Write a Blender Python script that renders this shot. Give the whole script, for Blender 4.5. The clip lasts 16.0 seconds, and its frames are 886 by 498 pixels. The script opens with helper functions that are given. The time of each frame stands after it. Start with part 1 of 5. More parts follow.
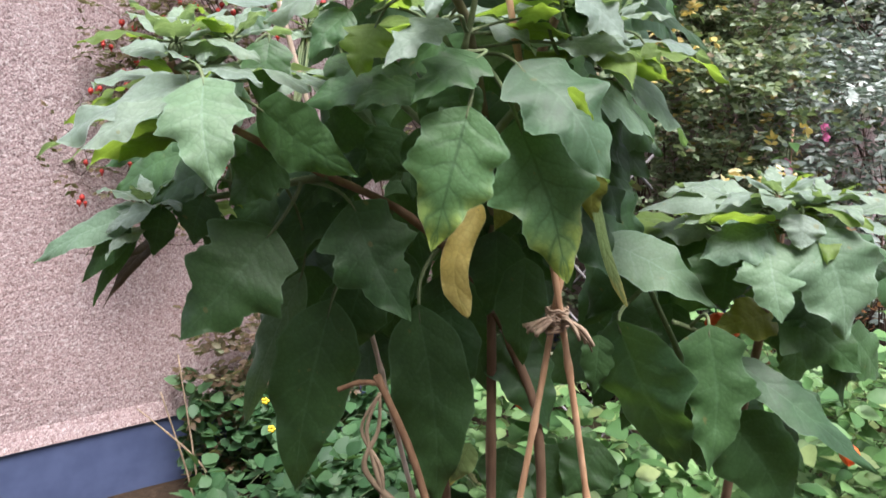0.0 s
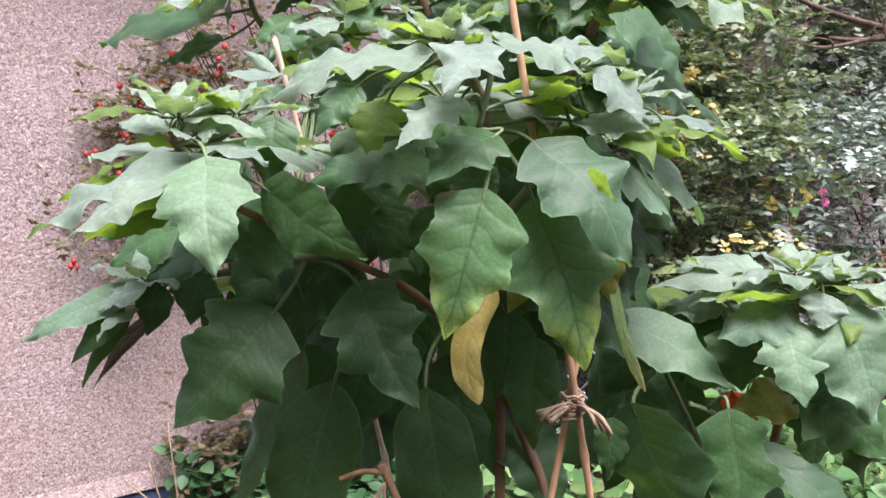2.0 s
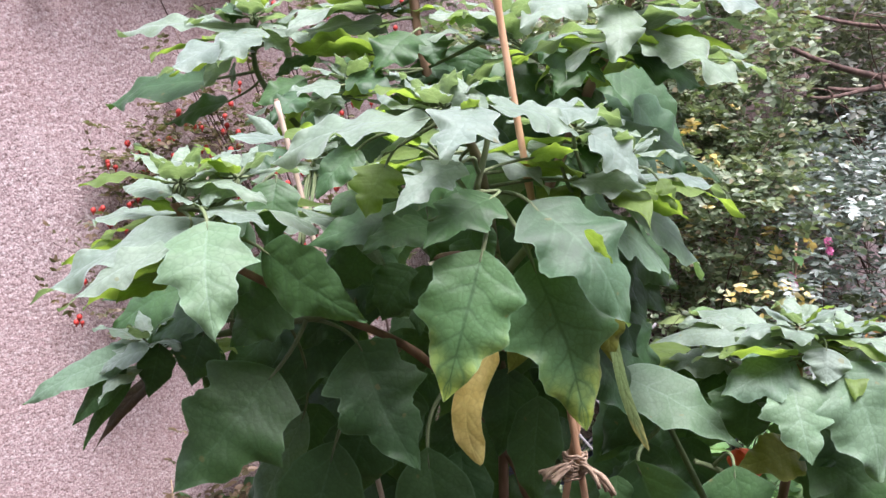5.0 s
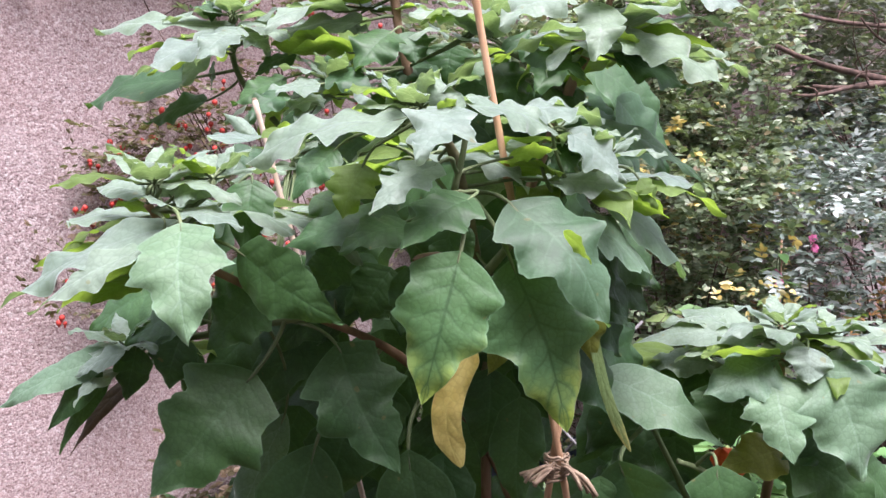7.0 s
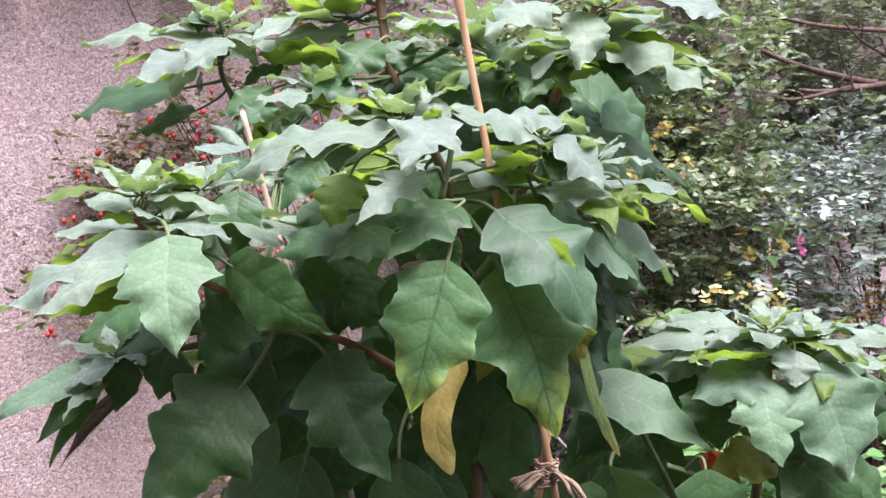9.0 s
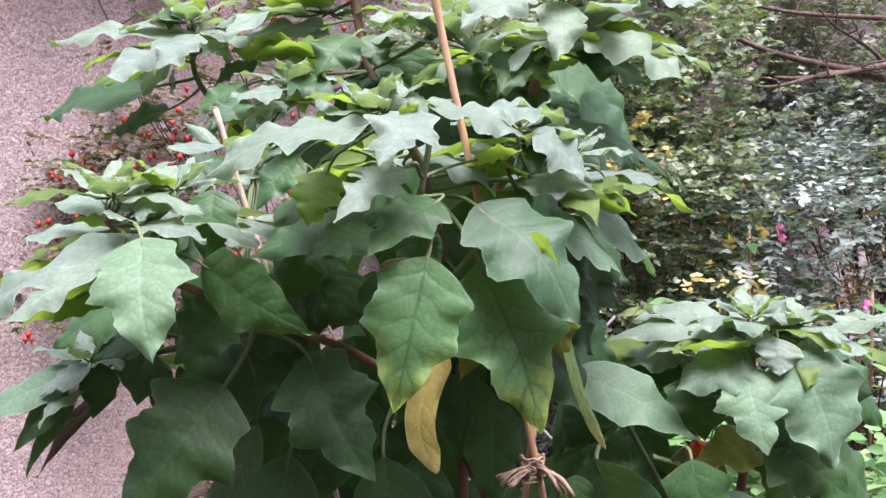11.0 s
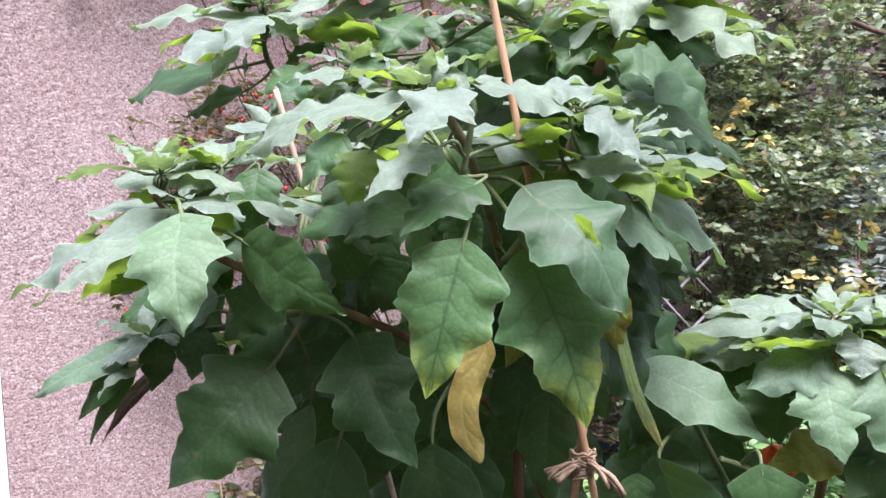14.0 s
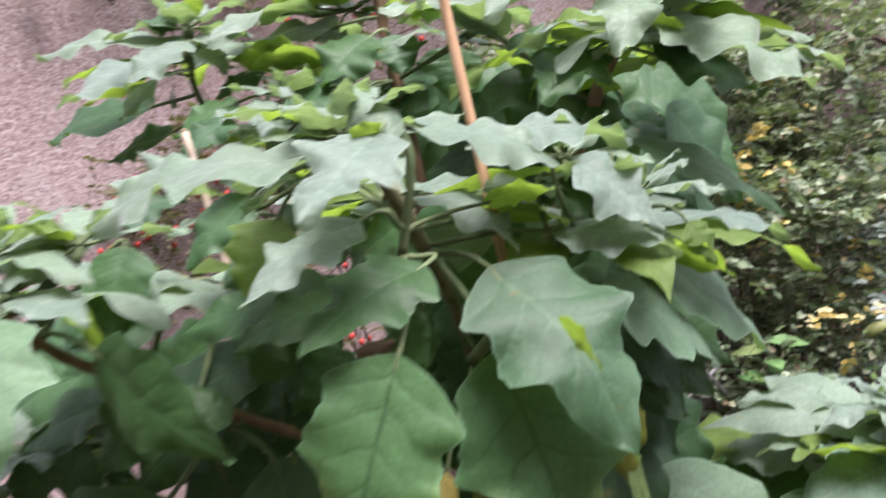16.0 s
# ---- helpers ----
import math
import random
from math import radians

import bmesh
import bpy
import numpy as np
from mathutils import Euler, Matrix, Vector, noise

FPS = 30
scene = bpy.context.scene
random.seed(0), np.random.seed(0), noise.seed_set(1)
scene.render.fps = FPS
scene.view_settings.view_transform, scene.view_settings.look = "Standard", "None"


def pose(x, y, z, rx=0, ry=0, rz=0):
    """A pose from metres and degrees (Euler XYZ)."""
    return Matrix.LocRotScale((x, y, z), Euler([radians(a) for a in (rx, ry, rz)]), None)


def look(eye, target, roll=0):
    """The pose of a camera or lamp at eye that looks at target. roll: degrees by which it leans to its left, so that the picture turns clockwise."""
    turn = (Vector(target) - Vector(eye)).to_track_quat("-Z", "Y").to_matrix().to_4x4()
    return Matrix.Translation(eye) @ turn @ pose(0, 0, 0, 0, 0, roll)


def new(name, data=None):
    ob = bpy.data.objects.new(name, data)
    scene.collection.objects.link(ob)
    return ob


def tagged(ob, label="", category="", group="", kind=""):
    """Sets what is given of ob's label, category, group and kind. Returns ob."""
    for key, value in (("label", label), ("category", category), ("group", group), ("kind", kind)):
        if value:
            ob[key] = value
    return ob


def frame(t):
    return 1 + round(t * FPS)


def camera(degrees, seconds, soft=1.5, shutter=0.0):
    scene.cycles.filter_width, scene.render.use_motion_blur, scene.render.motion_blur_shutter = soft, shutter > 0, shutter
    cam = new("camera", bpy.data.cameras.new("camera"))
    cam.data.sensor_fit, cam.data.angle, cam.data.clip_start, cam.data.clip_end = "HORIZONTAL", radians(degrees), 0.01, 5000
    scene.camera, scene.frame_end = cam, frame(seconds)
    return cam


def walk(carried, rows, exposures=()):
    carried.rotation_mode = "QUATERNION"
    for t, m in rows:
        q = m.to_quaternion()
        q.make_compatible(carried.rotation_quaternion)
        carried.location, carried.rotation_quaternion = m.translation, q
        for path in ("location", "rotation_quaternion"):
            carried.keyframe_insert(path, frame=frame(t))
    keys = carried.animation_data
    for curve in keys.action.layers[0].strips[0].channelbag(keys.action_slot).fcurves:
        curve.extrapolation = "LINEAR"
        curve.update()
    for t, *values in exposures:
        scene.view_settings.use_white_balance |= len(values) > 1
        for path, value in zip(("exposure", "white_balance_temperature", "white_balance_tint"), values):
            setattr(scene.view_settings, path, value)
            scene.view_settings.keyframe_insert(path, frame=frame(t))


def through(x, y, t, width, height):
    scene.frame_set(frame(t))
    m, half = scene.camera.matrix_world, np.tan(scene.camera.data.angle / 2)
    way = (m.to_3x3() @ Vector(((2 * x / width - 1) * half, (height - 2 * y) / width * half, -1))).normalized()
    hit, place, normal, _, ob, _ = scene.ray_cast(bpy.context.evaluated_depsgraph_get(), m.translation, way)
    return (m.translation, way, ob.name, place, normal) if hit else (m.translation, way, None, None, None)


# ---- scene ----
cam = camera(56.0, 16.0, 1.5, 0.4)
PATH = [
    (0, (0.003, -0.05, 1.469), (-0.021, 1.895, 1.006), 0.9),
    (0.5, (-0.026, -0.012, 1.477), (-0.021, 1.946, 1.065), 1.5),
    (1, (-0.018, 0.0, 1.479), (0.002, 1.958, 1.072), 1.7),
    (1.5, (-0.021, -0.001, 1.48), (-0.008, 1.962, 1.093), 1.7),
    (2, (-0.017, -0.005, 1.486), (-0.025, 1.968, 1.156), 1.2),
    (2.5, (-0.014, -0.005, 1.489), (-0.03, 1.975, 1.211), 0.2),
    (3, (-0.007, -0.007, 1.494), (0.011, 1.982, 1.283), 0.5),
    (3.5, (-0.006, -0.008, 1.494), (0.005, 1.981, 1.284), 0.5),
    (4, (-0.012, -0.01, 1.496), (-0.034, 1.978, 1.284), 0.2),
    (6.5, (-0.003, -0.002, 1.499), (-0.021, 1.987, 1.283), 1.0),
    (7, (0.0, 0.0, 1.5), (0.0, 1.988, 1.281), 0.5),
    (7.5, (0.004, -0.005, 1.501), (0.011, 1.986, 1.309), 0.8),
    (8, (-0.001, -0.006, 1.503), (-0.015, 1.985, 1.316), 0.3),
    (8.5, (0.002, -0.006, 1.503), (0.007, 1.984, 1.308), 0.3),
    (11, (0.005, 0.007, 1.504), (0.07, 1.993, 1.284), -1.2),
    (11.5, (0.025, 0.006, 1.504), (0.078, 1.995, 1.302), -1.6),
    (12, (0.046, 0.014, 1.492), (-0.063, 1.997, 1.255), -1.0),
    (12.5, (0.046, 0.016, 1.494), (-0.098, 1.997, 1.253), -0.8),
    (13, (0.047, 0.019, 1.496), (-0.114, 1.997, 1.249), -1.5),
    (13.5, (0.054, 0.03, 1.494), (-0.089, 2.009, 1.246), -0.7),
    (14, (0.059, 0.031, 1.493), (-0.123, 2.009, 1.255), -0.7),
    (14.5, (0.059, 0.031, 1.509), (-0.148, 2.01, 1.306), -0.7),
    (15, (0.068, 0.04, 1.512), (-0.167, 2.014, 1.294), 0.4),
    (15.5, (0.075, 0.108, 1.506), (-0.196, 2.071, 1.24), -0.7),
    (15.8, (0.08, 0.193, 1.514), (-0.198, 2.16, 1.278), -1.8),
    (16, (0.087, 0.253, 1.519), (-0.114, 2.234, 1.34), -1.8),
]
walk(cam, [(t, look(eye, target, roll)) for t, eye, target, roll in PATH],
     [(0, 1.36, 6250, 18), (1, 1.47, 6300, 20), (2, 1.54, 6200, 22), (3.5, 1.58, 6100, 25), (11, 1.58, 6050, 26), (13, 1.61, 6000, 25), (15, 1.57, 6100, 25), (16, 1.38, 6250, 22)])

# ---- light: an overcast sky, a very soft sun behind the cloud ----
SUN_UP, SUN_TURN = 67, 158
world = bpy.data.worlds.new("overcast")
scene.world = world
world.use_nodes = True
wt = world.node_tree
wt.nodes.clear()
sky = wt.nodes.new("ShaderNodeTexSky")
sky.sky_type, sky.sun_disc = "NISHITA", False
sky.sun_elevation, sky.sun_rotation = radians(SUN_UP), radians(SUN_TURN)
sky.air_density, sky.dust_density = 1.2, 4.0
grey = wt.nodes.new("ShaderNodeHueSaturation")
grey.inputs["Saturation"].default_value = 0.35
back = wt.nodes.new("ShaderNodeBackground")
back.inputs["Strength"].default_value = 0.15
outw = wt.nodes.new("ShaderNodeOutputWorld")
wt.links.new(sky.outputs[0], grey.inputs["Color"])
wt.links.new(grey.outputs[0], back.inputs["Color"])
wt.links.new(back.outputs[0], outw.inputs[0])
sun_data = bpy.data.lights.new("sun", "SUN")
sun_data.energy, sun_data.angle, sun_data.color = 3.6, radians(32), (1.0, 0.97, 0.92)
sun = new("sun", sun_data)
a_, e_ = radians(SUN_TURN), radians(SUN_UP)
sun.matrix_world = look(Vector((math.sin(a_) * math.cos(e_), math.cos(a_) * math.cos(e_), math.sin(e_))) * 20, (0, 0, 0))


# ---- materials ----
class Nodes:
    """A short way to write a node material."""

    def __init__(self, name):
        self.mat = bpy.data.materials.new(name)
        self.mat.use_nodes = True
        self.t = self.mat.node_tree
        self.t.nodes.clear()
        self.out = self.t.nodes.new("ShaderNodeOutputMaterial")

    def n(self, kind, **ins):
        node = self.t.nodes.new("ShaderNode" + kind)
        for k, v in ins.items():
            key = k.replace("_", " ")
            self.put(node.inputs[int(k[1:]) if k[0] == "i" and k[1:].isdigit() else key], v)
        return node

    def put(self, socket, v):
        if isinstance(v, bpy.types.NodeSocket):
            self.t.links.new(v, socket)
        else:
            socket.default_value = v

    def math(self, op, a, b=0.0, c=None):
        node = self.t.nodes.new("ShaderNodeMath")
        node.operation = op
        self.put(node.inputs[0], a)
        self.put(node.inputs[1], b)
        if c is not None:
            self.put(node.inputs[2], c)
        return node.outputs[0]

    def ramp(self, v, stops):
        node = self.n("ValToRGB", Fac=v)
        el = node.color_ramp.elements
        while len(el) < len(stops):
            el.new(0.5)
        for e, (p, c) in zip(el, stops):
            e.position, e.color = p, (*c, 1) if len(c) == 3 else c
        return node.outputs[0]

    def mix(self, f, a, b, how="MIX"):
        node = self.t.nodes.new("ShaderNodeMix")
        node.data_type, node.blend_type = "RGBA", how
        self.put(node.inputs[0], f)
        self.put(node.inputs[6], a)
        self.put(node.inputs[7], b)
        return node.outputs[2]

    def noise(self, vec, scale, detail=3.0, rough=0.55):
        node = self.n("TexNoise", Scale=scale, Detail=detail, Roughness=rough)
        if vec is not None:
            self.put(node.inputs["Vector"], vec)
        return node.outputs["Fac"]

    def step(self, v, a, b):
        node = self.t.nodes.new("ShaderNodeMapRange")
        node.interpolation_type = "SMOOTHSTEP"
        self.put(node.inputs[0], v)
        node.inputs[1].default_value, node.inputs[2].default_value = a, b
        return node.outputs[0]

    def bump(self, height, strength, dist, normal=None):
        node = self.n("Bump", Height=height, Strength=strength, Distance=dist)
        if normal is not None:
            self.put(node.inputs["Normal"], normal)
        return node.outputs[0]

    def shade(self, colour, rough=0.6, spec=0.4, normal=None, metal=0.0, sheen=0.0, through=None, thin=0.0):
        p = self.n("BsdfPrincipled", Base_Color=colour, Roughness=rough, Metallic=metal)
        self.put(p.inputs["Specular IOR Level"], spec)
        if sheen:
            self.put(p.inputs["Sheen Weight"], sheen)
            self.put(p.inputs["Sheen Roughness"], 0.4)
            self.put(p.inputs["Sheen Tint"], (0.95, 0.97, 1.0, 1))
        if normal is not None:
            self.put(p.inputs["Normal"], normal)
        last = p.outputs[0]
        if thin:
            tr = self.n("BsdfTranslucent", Color=through)
            mixs = self.n("MixShader", Fac=thin)
            self.t.links.new(last, mixs.inputs[1])
            self.t.links.new(tr.outputs[0], mixs.inputs[2])
            last = mixs.outputs[0]
        self.t.links.new(last, self.out.inputs[0])
        return self.mat


def leaf_material(name, deep, light, glow, fuzz=0.25, yellow=0.0, tip=(0.55, 0.42, 0.06), veined=0.5, rough=0.52, thin=0.3):
    """A broad leaf: UV x runs across the blade, UV y from base to tip."""
    m = Nodes(name)
    uv = m.n("UVMap").outputs[0]
    xy = m.n("SeparateXYZ", Vector=uv)
    obj = m.n("TexCoord").outputs["Object"]
    rnd = m.n("ObjectInfo").outputs["Random"]
    side = m.math("ABSOLUTE", m.math("SUBTRACT", m.math("MULTIPLY", xy.outputs[0], 2.0), 1.0))
    wob = m.math("MULTIPLY", m.math("SUBTRACT", m.noise(obj, 30, 2), 0.5), 0.10)
    run = m.math("ADD", m.math("SUBTRACT", m.math("MULTIPLY", xy.outputs[1], 6.0), m.math("MULTIPLY", side, 1.15)), m.math("MULTIPLY", wob, 6.0))
    saw = m.math("ABSOLUTE", m.math("SUBTRACT", m.math("FRACT", m.math("ADD", run, 10.0)), 0.5))
    near = m.math("SUBTRACT", 0.5, saw)
    rib = m.math("SUBTRACT", 1.0, m.step(near, 0.0, 0.10))
    mid = m.math("SUBTRACT", 1.0, m.step(side, 0.012, 0.055))
    veins = m.math("MAXIMUM", m.math("MULTIPLY", rib, m.math("SUBTRACT", 1.0, m.math("MULTIPLY", side, 0.8))), mid)
    cells = m.n("TexVoronoi", Scale=130.0)
    cells.feature = "DISTANCE_TO_EDGE"
    m.put(cells.inputs["Vector"], obj)
    patch = m.step(m.noise(obj, 14, 3), 0.32, 0.7)
    colour = m.mix(patch, (*deep, 1), (*light, 1))
    colour = m.mix(m.math("MULTIPLY", rnd, 0.28), colour, m.mix(0.5, (*light, 1), (*glow, 1)))
    fine = m.noise(obj, 260, 2)
    colour = m.mix(m.math("MULTIPLY", fine, 0.25), colour, (*[min(1, c * 1.9) for c in light], 1))
    if yellow:
        fade = m.step(m.math("ADD", m.math("ADD", xy.outputs[1], m.math("MULTIPLY", side, 0.22)), m.math("MULTIPLY", m.math("SUBTRACT", m.noise(obj, 26, 3), 0.5), 0.7)), 1.08 - yellow, 1.5 - yellow * 0.35)
        between = m.math("MULTIPLY", fade, m.math("ADD", 0.45, m.math("MULTIPLY", m.step(near, 0.03, 0.25), 0.55)))
        colour = m.mix(between, colour, (*tip, 1))
        colour = m.mix(m.math("MULTIPLY", veins, 0.7), colour, (*[c * 0.6 for c in deep], 1))
        edge = m.math("MULTIPLY", m.step(side, 0.86, 1.0), m.step(m.noise(obj, 30, 2), 0.45, 0.6))
        colour = m.mix(m.math("MULTIPLY", edge, fade), colour, (0.22, 0.10, 0.03, 1))
    else:
        colour = m.mix(m.math("MULTIPLY", veins, veined * 0.6), colour, (*[min(1, c * 1.8 + 0.03) for c in light], 1))
    net = m.math("MULTIPLY", m.math("SUBTRACT", 1.0, m.step(cells.outputs["Distance"], 0.0, 0.16)), 0.26)
    colour = m.mix(net, colour, (*[c * 0.5 for c in deep], 1))
    mottle = m.noise(obj, 75, 4, 0.7)
    colour = m.mix(m.math("MULTIPLY", m.step(mottle, 0.50, 0.72), 0.2), colour, (*[c * 0.45 for c in deep], 1))
    colour = m.mix(m.math("MULTIPLY", m.step(mottle, 0.50, 0.28), 0.16), colour, (*[min(1, c * 1.7) for c in light], 1))
    # paler edge: downy hairs plus a rim highlight painted into the colour
    rim_light = m.math("MULTIPLY", m.step(side, 0.93, 1.0), 0.45)
    colour = m.mix(rim_light, colour, (*[min(1, c * 1.9 + 0.05) for c in light], 1))
    spot = m.step(m.noise(obj, 70, 1), 0.74, 0.78)
    colour = m.mix(m.math("MULTIPLY", spot, 0.5), colour, (0.16, 0.12, 0.04, 1))
    quilt = m.math("ADD", m.math("MULTIPLY", m.step(near, 0.0, 0.3), 1.0), m.math("MULTIPLY", m.step(side, 0.0, 0.12), 0.8))
    normal = m.bump(quilt, 0.17, 0.0022)
    normal = m.bump(cells.outputs["Distance"], 0.30, 0.0016, normal)
    normal = m.bump(mottle, 0.2, 0.002, normal)
    through = m.mix(0.65, colour, (*glow, 1))
    return m.shade(colour, m.math("ADD", rough, m.math("MULTIPLY", fine, 0.15)), 0.42, normal, 0, fuzz, through, thin)


def twig_material(name, a, b, scale=60.0, rough=0.75):
    m = Nodes(name)
    obj = m.n("TexCoord").outputs["Object"]
    v = m.n("Mapping", Vector=obj)
    v.inputs["Scale"].default_value = (1, 1, 0.25)
    g = m.noise(v.outputs[0], scale, 4)
    colour = m.mix(m.step(g, 0.3, 0.7), (*a, 1), (*b, 1))
    colour = m.mix(m.math("MULTIPLY", m.step(m.noise(obj, scale * 0.2, 2), 0.45, 0.7), 0.4), colour, (*[c * 0.55 for c in a], 1))
    return m.shade(colour, rough, 0.3, m.bump(g, 0.4, 0.002))


def small_leaf_material(name, stops, thin=0.36, rough=0.5, glow=(0.25, 0.35, 0.05), spec=0.4):
    """Leaves too many to part: each island takes its own tone."""
    m = Nodes(name)
    isl = m.n("NewGeometry").outputs["Random Per Island"]
    obj = m.n("TexCoord").outputs["Object"]
    colour = m.ramp(isl, stops)
    colour = m.mix(m.math("MULTIPLY", m.noise(obj, 90, 2), 0.4), colour, (*[c * 0.6 for c in stops[0][1]], 1))
    return m.shade(colour, rough, spec, m.bump(m.noise(obj, 140, 2), 0.3, 0.002), 0, 0.05, m.mix(0.4, colour, (*glow, 1)), thin)


def plain_material(name, a, b, scale=40.0, rough=0.6, spec=0.4, bump=0.2):
    m = Nodes(name)
    obj = m.n("TexCoord").outputs["Object"]
    g = m.noise(obj, scale, 3)
    return m.shade(m.mix(m.step(g, 0.3, 0.7), (*a, 1), (*b, 1)), rough, spec, m.bump(g, bump, 0.002))


LEAF = {
    # mature green, set darker to carry the shade under the canopy
    "g": leaf_material("shaded_mature_leaf", (0.015, 0.045, 0.019), (0.033, 0.083, 0.032), (0.14, 0.29, 0.03), 0.04, rough=0.47, thin=0.26),
    # downy grey-green, paled and blued for sky light on the top leaves
    "p": leaf_material("skylit_downy_leaf", (0.096, 0.146, 0.114), (0.170, 0.224, 0.186), (0.30, 0.46, 0.08), 0.48, rough=0.46, veined=0.35, thin=0.34),
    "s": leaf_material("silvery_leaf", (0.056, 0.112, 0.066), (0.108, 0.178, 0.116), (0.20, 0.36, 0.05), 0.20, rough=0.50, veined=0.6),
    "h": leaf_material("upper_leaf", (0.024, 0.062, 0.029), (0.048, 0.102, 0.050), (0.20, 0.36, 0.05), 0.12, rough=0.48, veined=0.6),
    # thin leaf seen from below: light coming through is put into its yellow-green
    "n": leaf_material("backlit_young_leaf", (0.075, 0.125, 0.030), (0.130, 0.200, 0.050), (0.30, 0.46, 0.035), 0.12, rough=0.5, veined=0.3, thin=0.52),
    "y": leaf_material("yellowing_leaf", (0.032, 0.090, 0.040), (0.064, 0.146, 0.068), (0.22, 0.38, 0.05), 0.10, yellow=0.52, tip=(0.34, 0.42, 0.06), rough=0.42, thin=0.36),
    "Y": leaf_material("yellow_leaf", (0.82, 0.60, 0.14), (0.76, 0.62, 0.22), (0.92, 0.68, 0.12), 0.05, thin=0.42, veined=0.25),
    "Z": leaf_material("fading_leaf", (0.085, 0.15, 0.05), (0.15, 0.22, 0.08), (0.35, 0.36, 0.05), 0.2, yellow=0.36, tip=(0.74, 0.52, 0.12)),
    "B": leaf_material("withered_leaf", (0.045, 0.030, 0.020), (0.10, 0.065, 0.035), (0.12, 0.07, 0.02), 0.1),
    "O": leaf_material("olive_leaf", (0.08, 0.10, 0.015), (0.15, 0.17, 0.025), (0.35, 0.36, 0.04), 0.2),
}
STEM = twig_material("downy_stem", (0.085, 0.125, 0.055), (0.14, 0.17, 0.085), 80, 0.8)
WOODY = twig_material("woody_stem", (0.130, 0.076, 0.045), (0.22, 0.140, 0.088), 60)
GREENWOOD = twig_material("green_wood", (0.120, 0.115, 0.060), (0.20, 0.185, 0.105), 70)
CANE = twig_material("bamboo", (0.37, 0.21, 0.115), (0.54, 0.35, 0.215), 70, 0.5)
PALE_CANE = twig_material("weathered_bamboo", (0.42, 0.32, 0.24), (0.60, 0.50, 0.42), 70, 0.6)
RAFFIA = twig_material("raffia", (0.20, 0.14, 0.095), (0.38, 0.285, 0.20), 120, 0.8)
# both browns are darkened to stand for the shade round the cut stem
DRY_SHADED = twig_material("shaded_dry_stem", (0.15, 0.082, 0.045), (0.26, 0.155, 0.085), 70, 0.8)
HUSK = twig_material("dry_leaf", (0.16, 0.12, 0.075), (0.28, 0.21, 0.14), 90, 0.85)
BARK = twig_material("brown_bark", (0.045, 0.028, 0.022), (0.11, 0.070, 0.055), 45, 0.85)


def harling_material():
    """Pebble-dash: pinkish grit of many tones over grey mortar."""
    m = Nodes("harling")
    obj = m.n("TexCoord").outputs["Object"]
    v = m.n("TexVoronoi", Scale=155.0, Vector=obj)
    tone = m.n("SeparateColor", Color=v.outputs["Color"])
    grit = m.ramp(tone.outputs[0], [(0.0, (0.090, 0.058, 0.058)), (0.18, (0.200, 0.140, 0.138)), (0.5, (0.310, 0.230, 0.226)), (0.78, (0.360, 0.288, 0.280)), (0.93, (0.480, 0.430, 0.416))])
    v2 = m.n("TexVoronoi", Scale=260.0, Vector=obj)
    tone2 = m.n("SeparateColor", Color=v2.outputs["Color"])
    grit = m.mix(0.48, grit, m.ramp(tone2.outputs[1], [(0.0, (0.110, 0.074, 0.074)), (0.5, (0.326, 0.250, 0.244)), (1.0, (0.490, 0.430, 0.416))]))
    damp = m.step(m.noise(obj, 1.1, 4), 0.35, 0.72)
    grit = m.mix(m.math("MULTIPLY", damp, 0.38), grit, (0.30, 0.185, 0.165, 1))
    chalk = m.step(m.noise(obj, 2.3, 3), 0.55, 0.75)
    grit = m.mix(m.math("MULTIPLY", chalk, 0.22), grit, (0.52, 0.47, 0.46, 1))
    h = m.math("SUBTRACT", 1.0, v.outputs["Distance"])
    n1 = m.bump(h, 0.36, 0.0045)
    n1 = m.bump(m.noise(obj, 38, 3), 0.5, 0.008, n1)
    return m.shade(grit, 0.9, 0.2, n1)


HARL = harling_material()
PLINTH = plain_material("blue_masonry_paint", (0.055, 0.075, 0.145), (0.075, 0.10, 0.185), 9, 0.55, 0.4, 0.25)
WHITE = plain_material("white_gloss_paint", (0.86, 0.86, 0.86), (0.90, 0.90, 0.89), 12, 0.35, 0.5, 0.05)


def soil_material():
    m = Nodes("garden_soil")
    obj = m.n("TexCoord").outputs["Object"]
    g = m.noise(obj, 45, 6, 0.7)
    c = m.ramp(g, [(0.25, (0.012, 0.008, 0.005)), (0.55, (0.045, 0.030, 0.018)), (0.8, (0.09, 0.062, 0.04))])
    far = m.step(m.noise(obj, 0.7, 4), 0.45, 0.6)
    c = m.mix(m.math("MULTIPLY", far, 0.7), c, (0.045, 0.065, 0.02, 1))
    return m.shade(c, 0.95, 0.15, m.bump(g, 0.9, 0.02))


SOIL = soil_material()



# ---- builders ----
def mesh_of(name, bm, material):
    me = bpy.data.meshes.new(name)
    bm.normal_update()
    bm.to_mesh(me)
    bm.free()
    for p in me.polygons:
        p.use_smooth = True
    me.materials.append(material)
    return me


def part(name, bm, material, parent, label=""):
    ob = new(name, mesh_of(name, bm, material))
    ob.parent = parent
    return tagged(ob, label)


def thing(name, label, category, group="", at=(0, 0, 0)):
    ob = new(name)
    ob.location = at
    ob.empty_display_size = 0.1
    return tagged(ob, label, category, group)


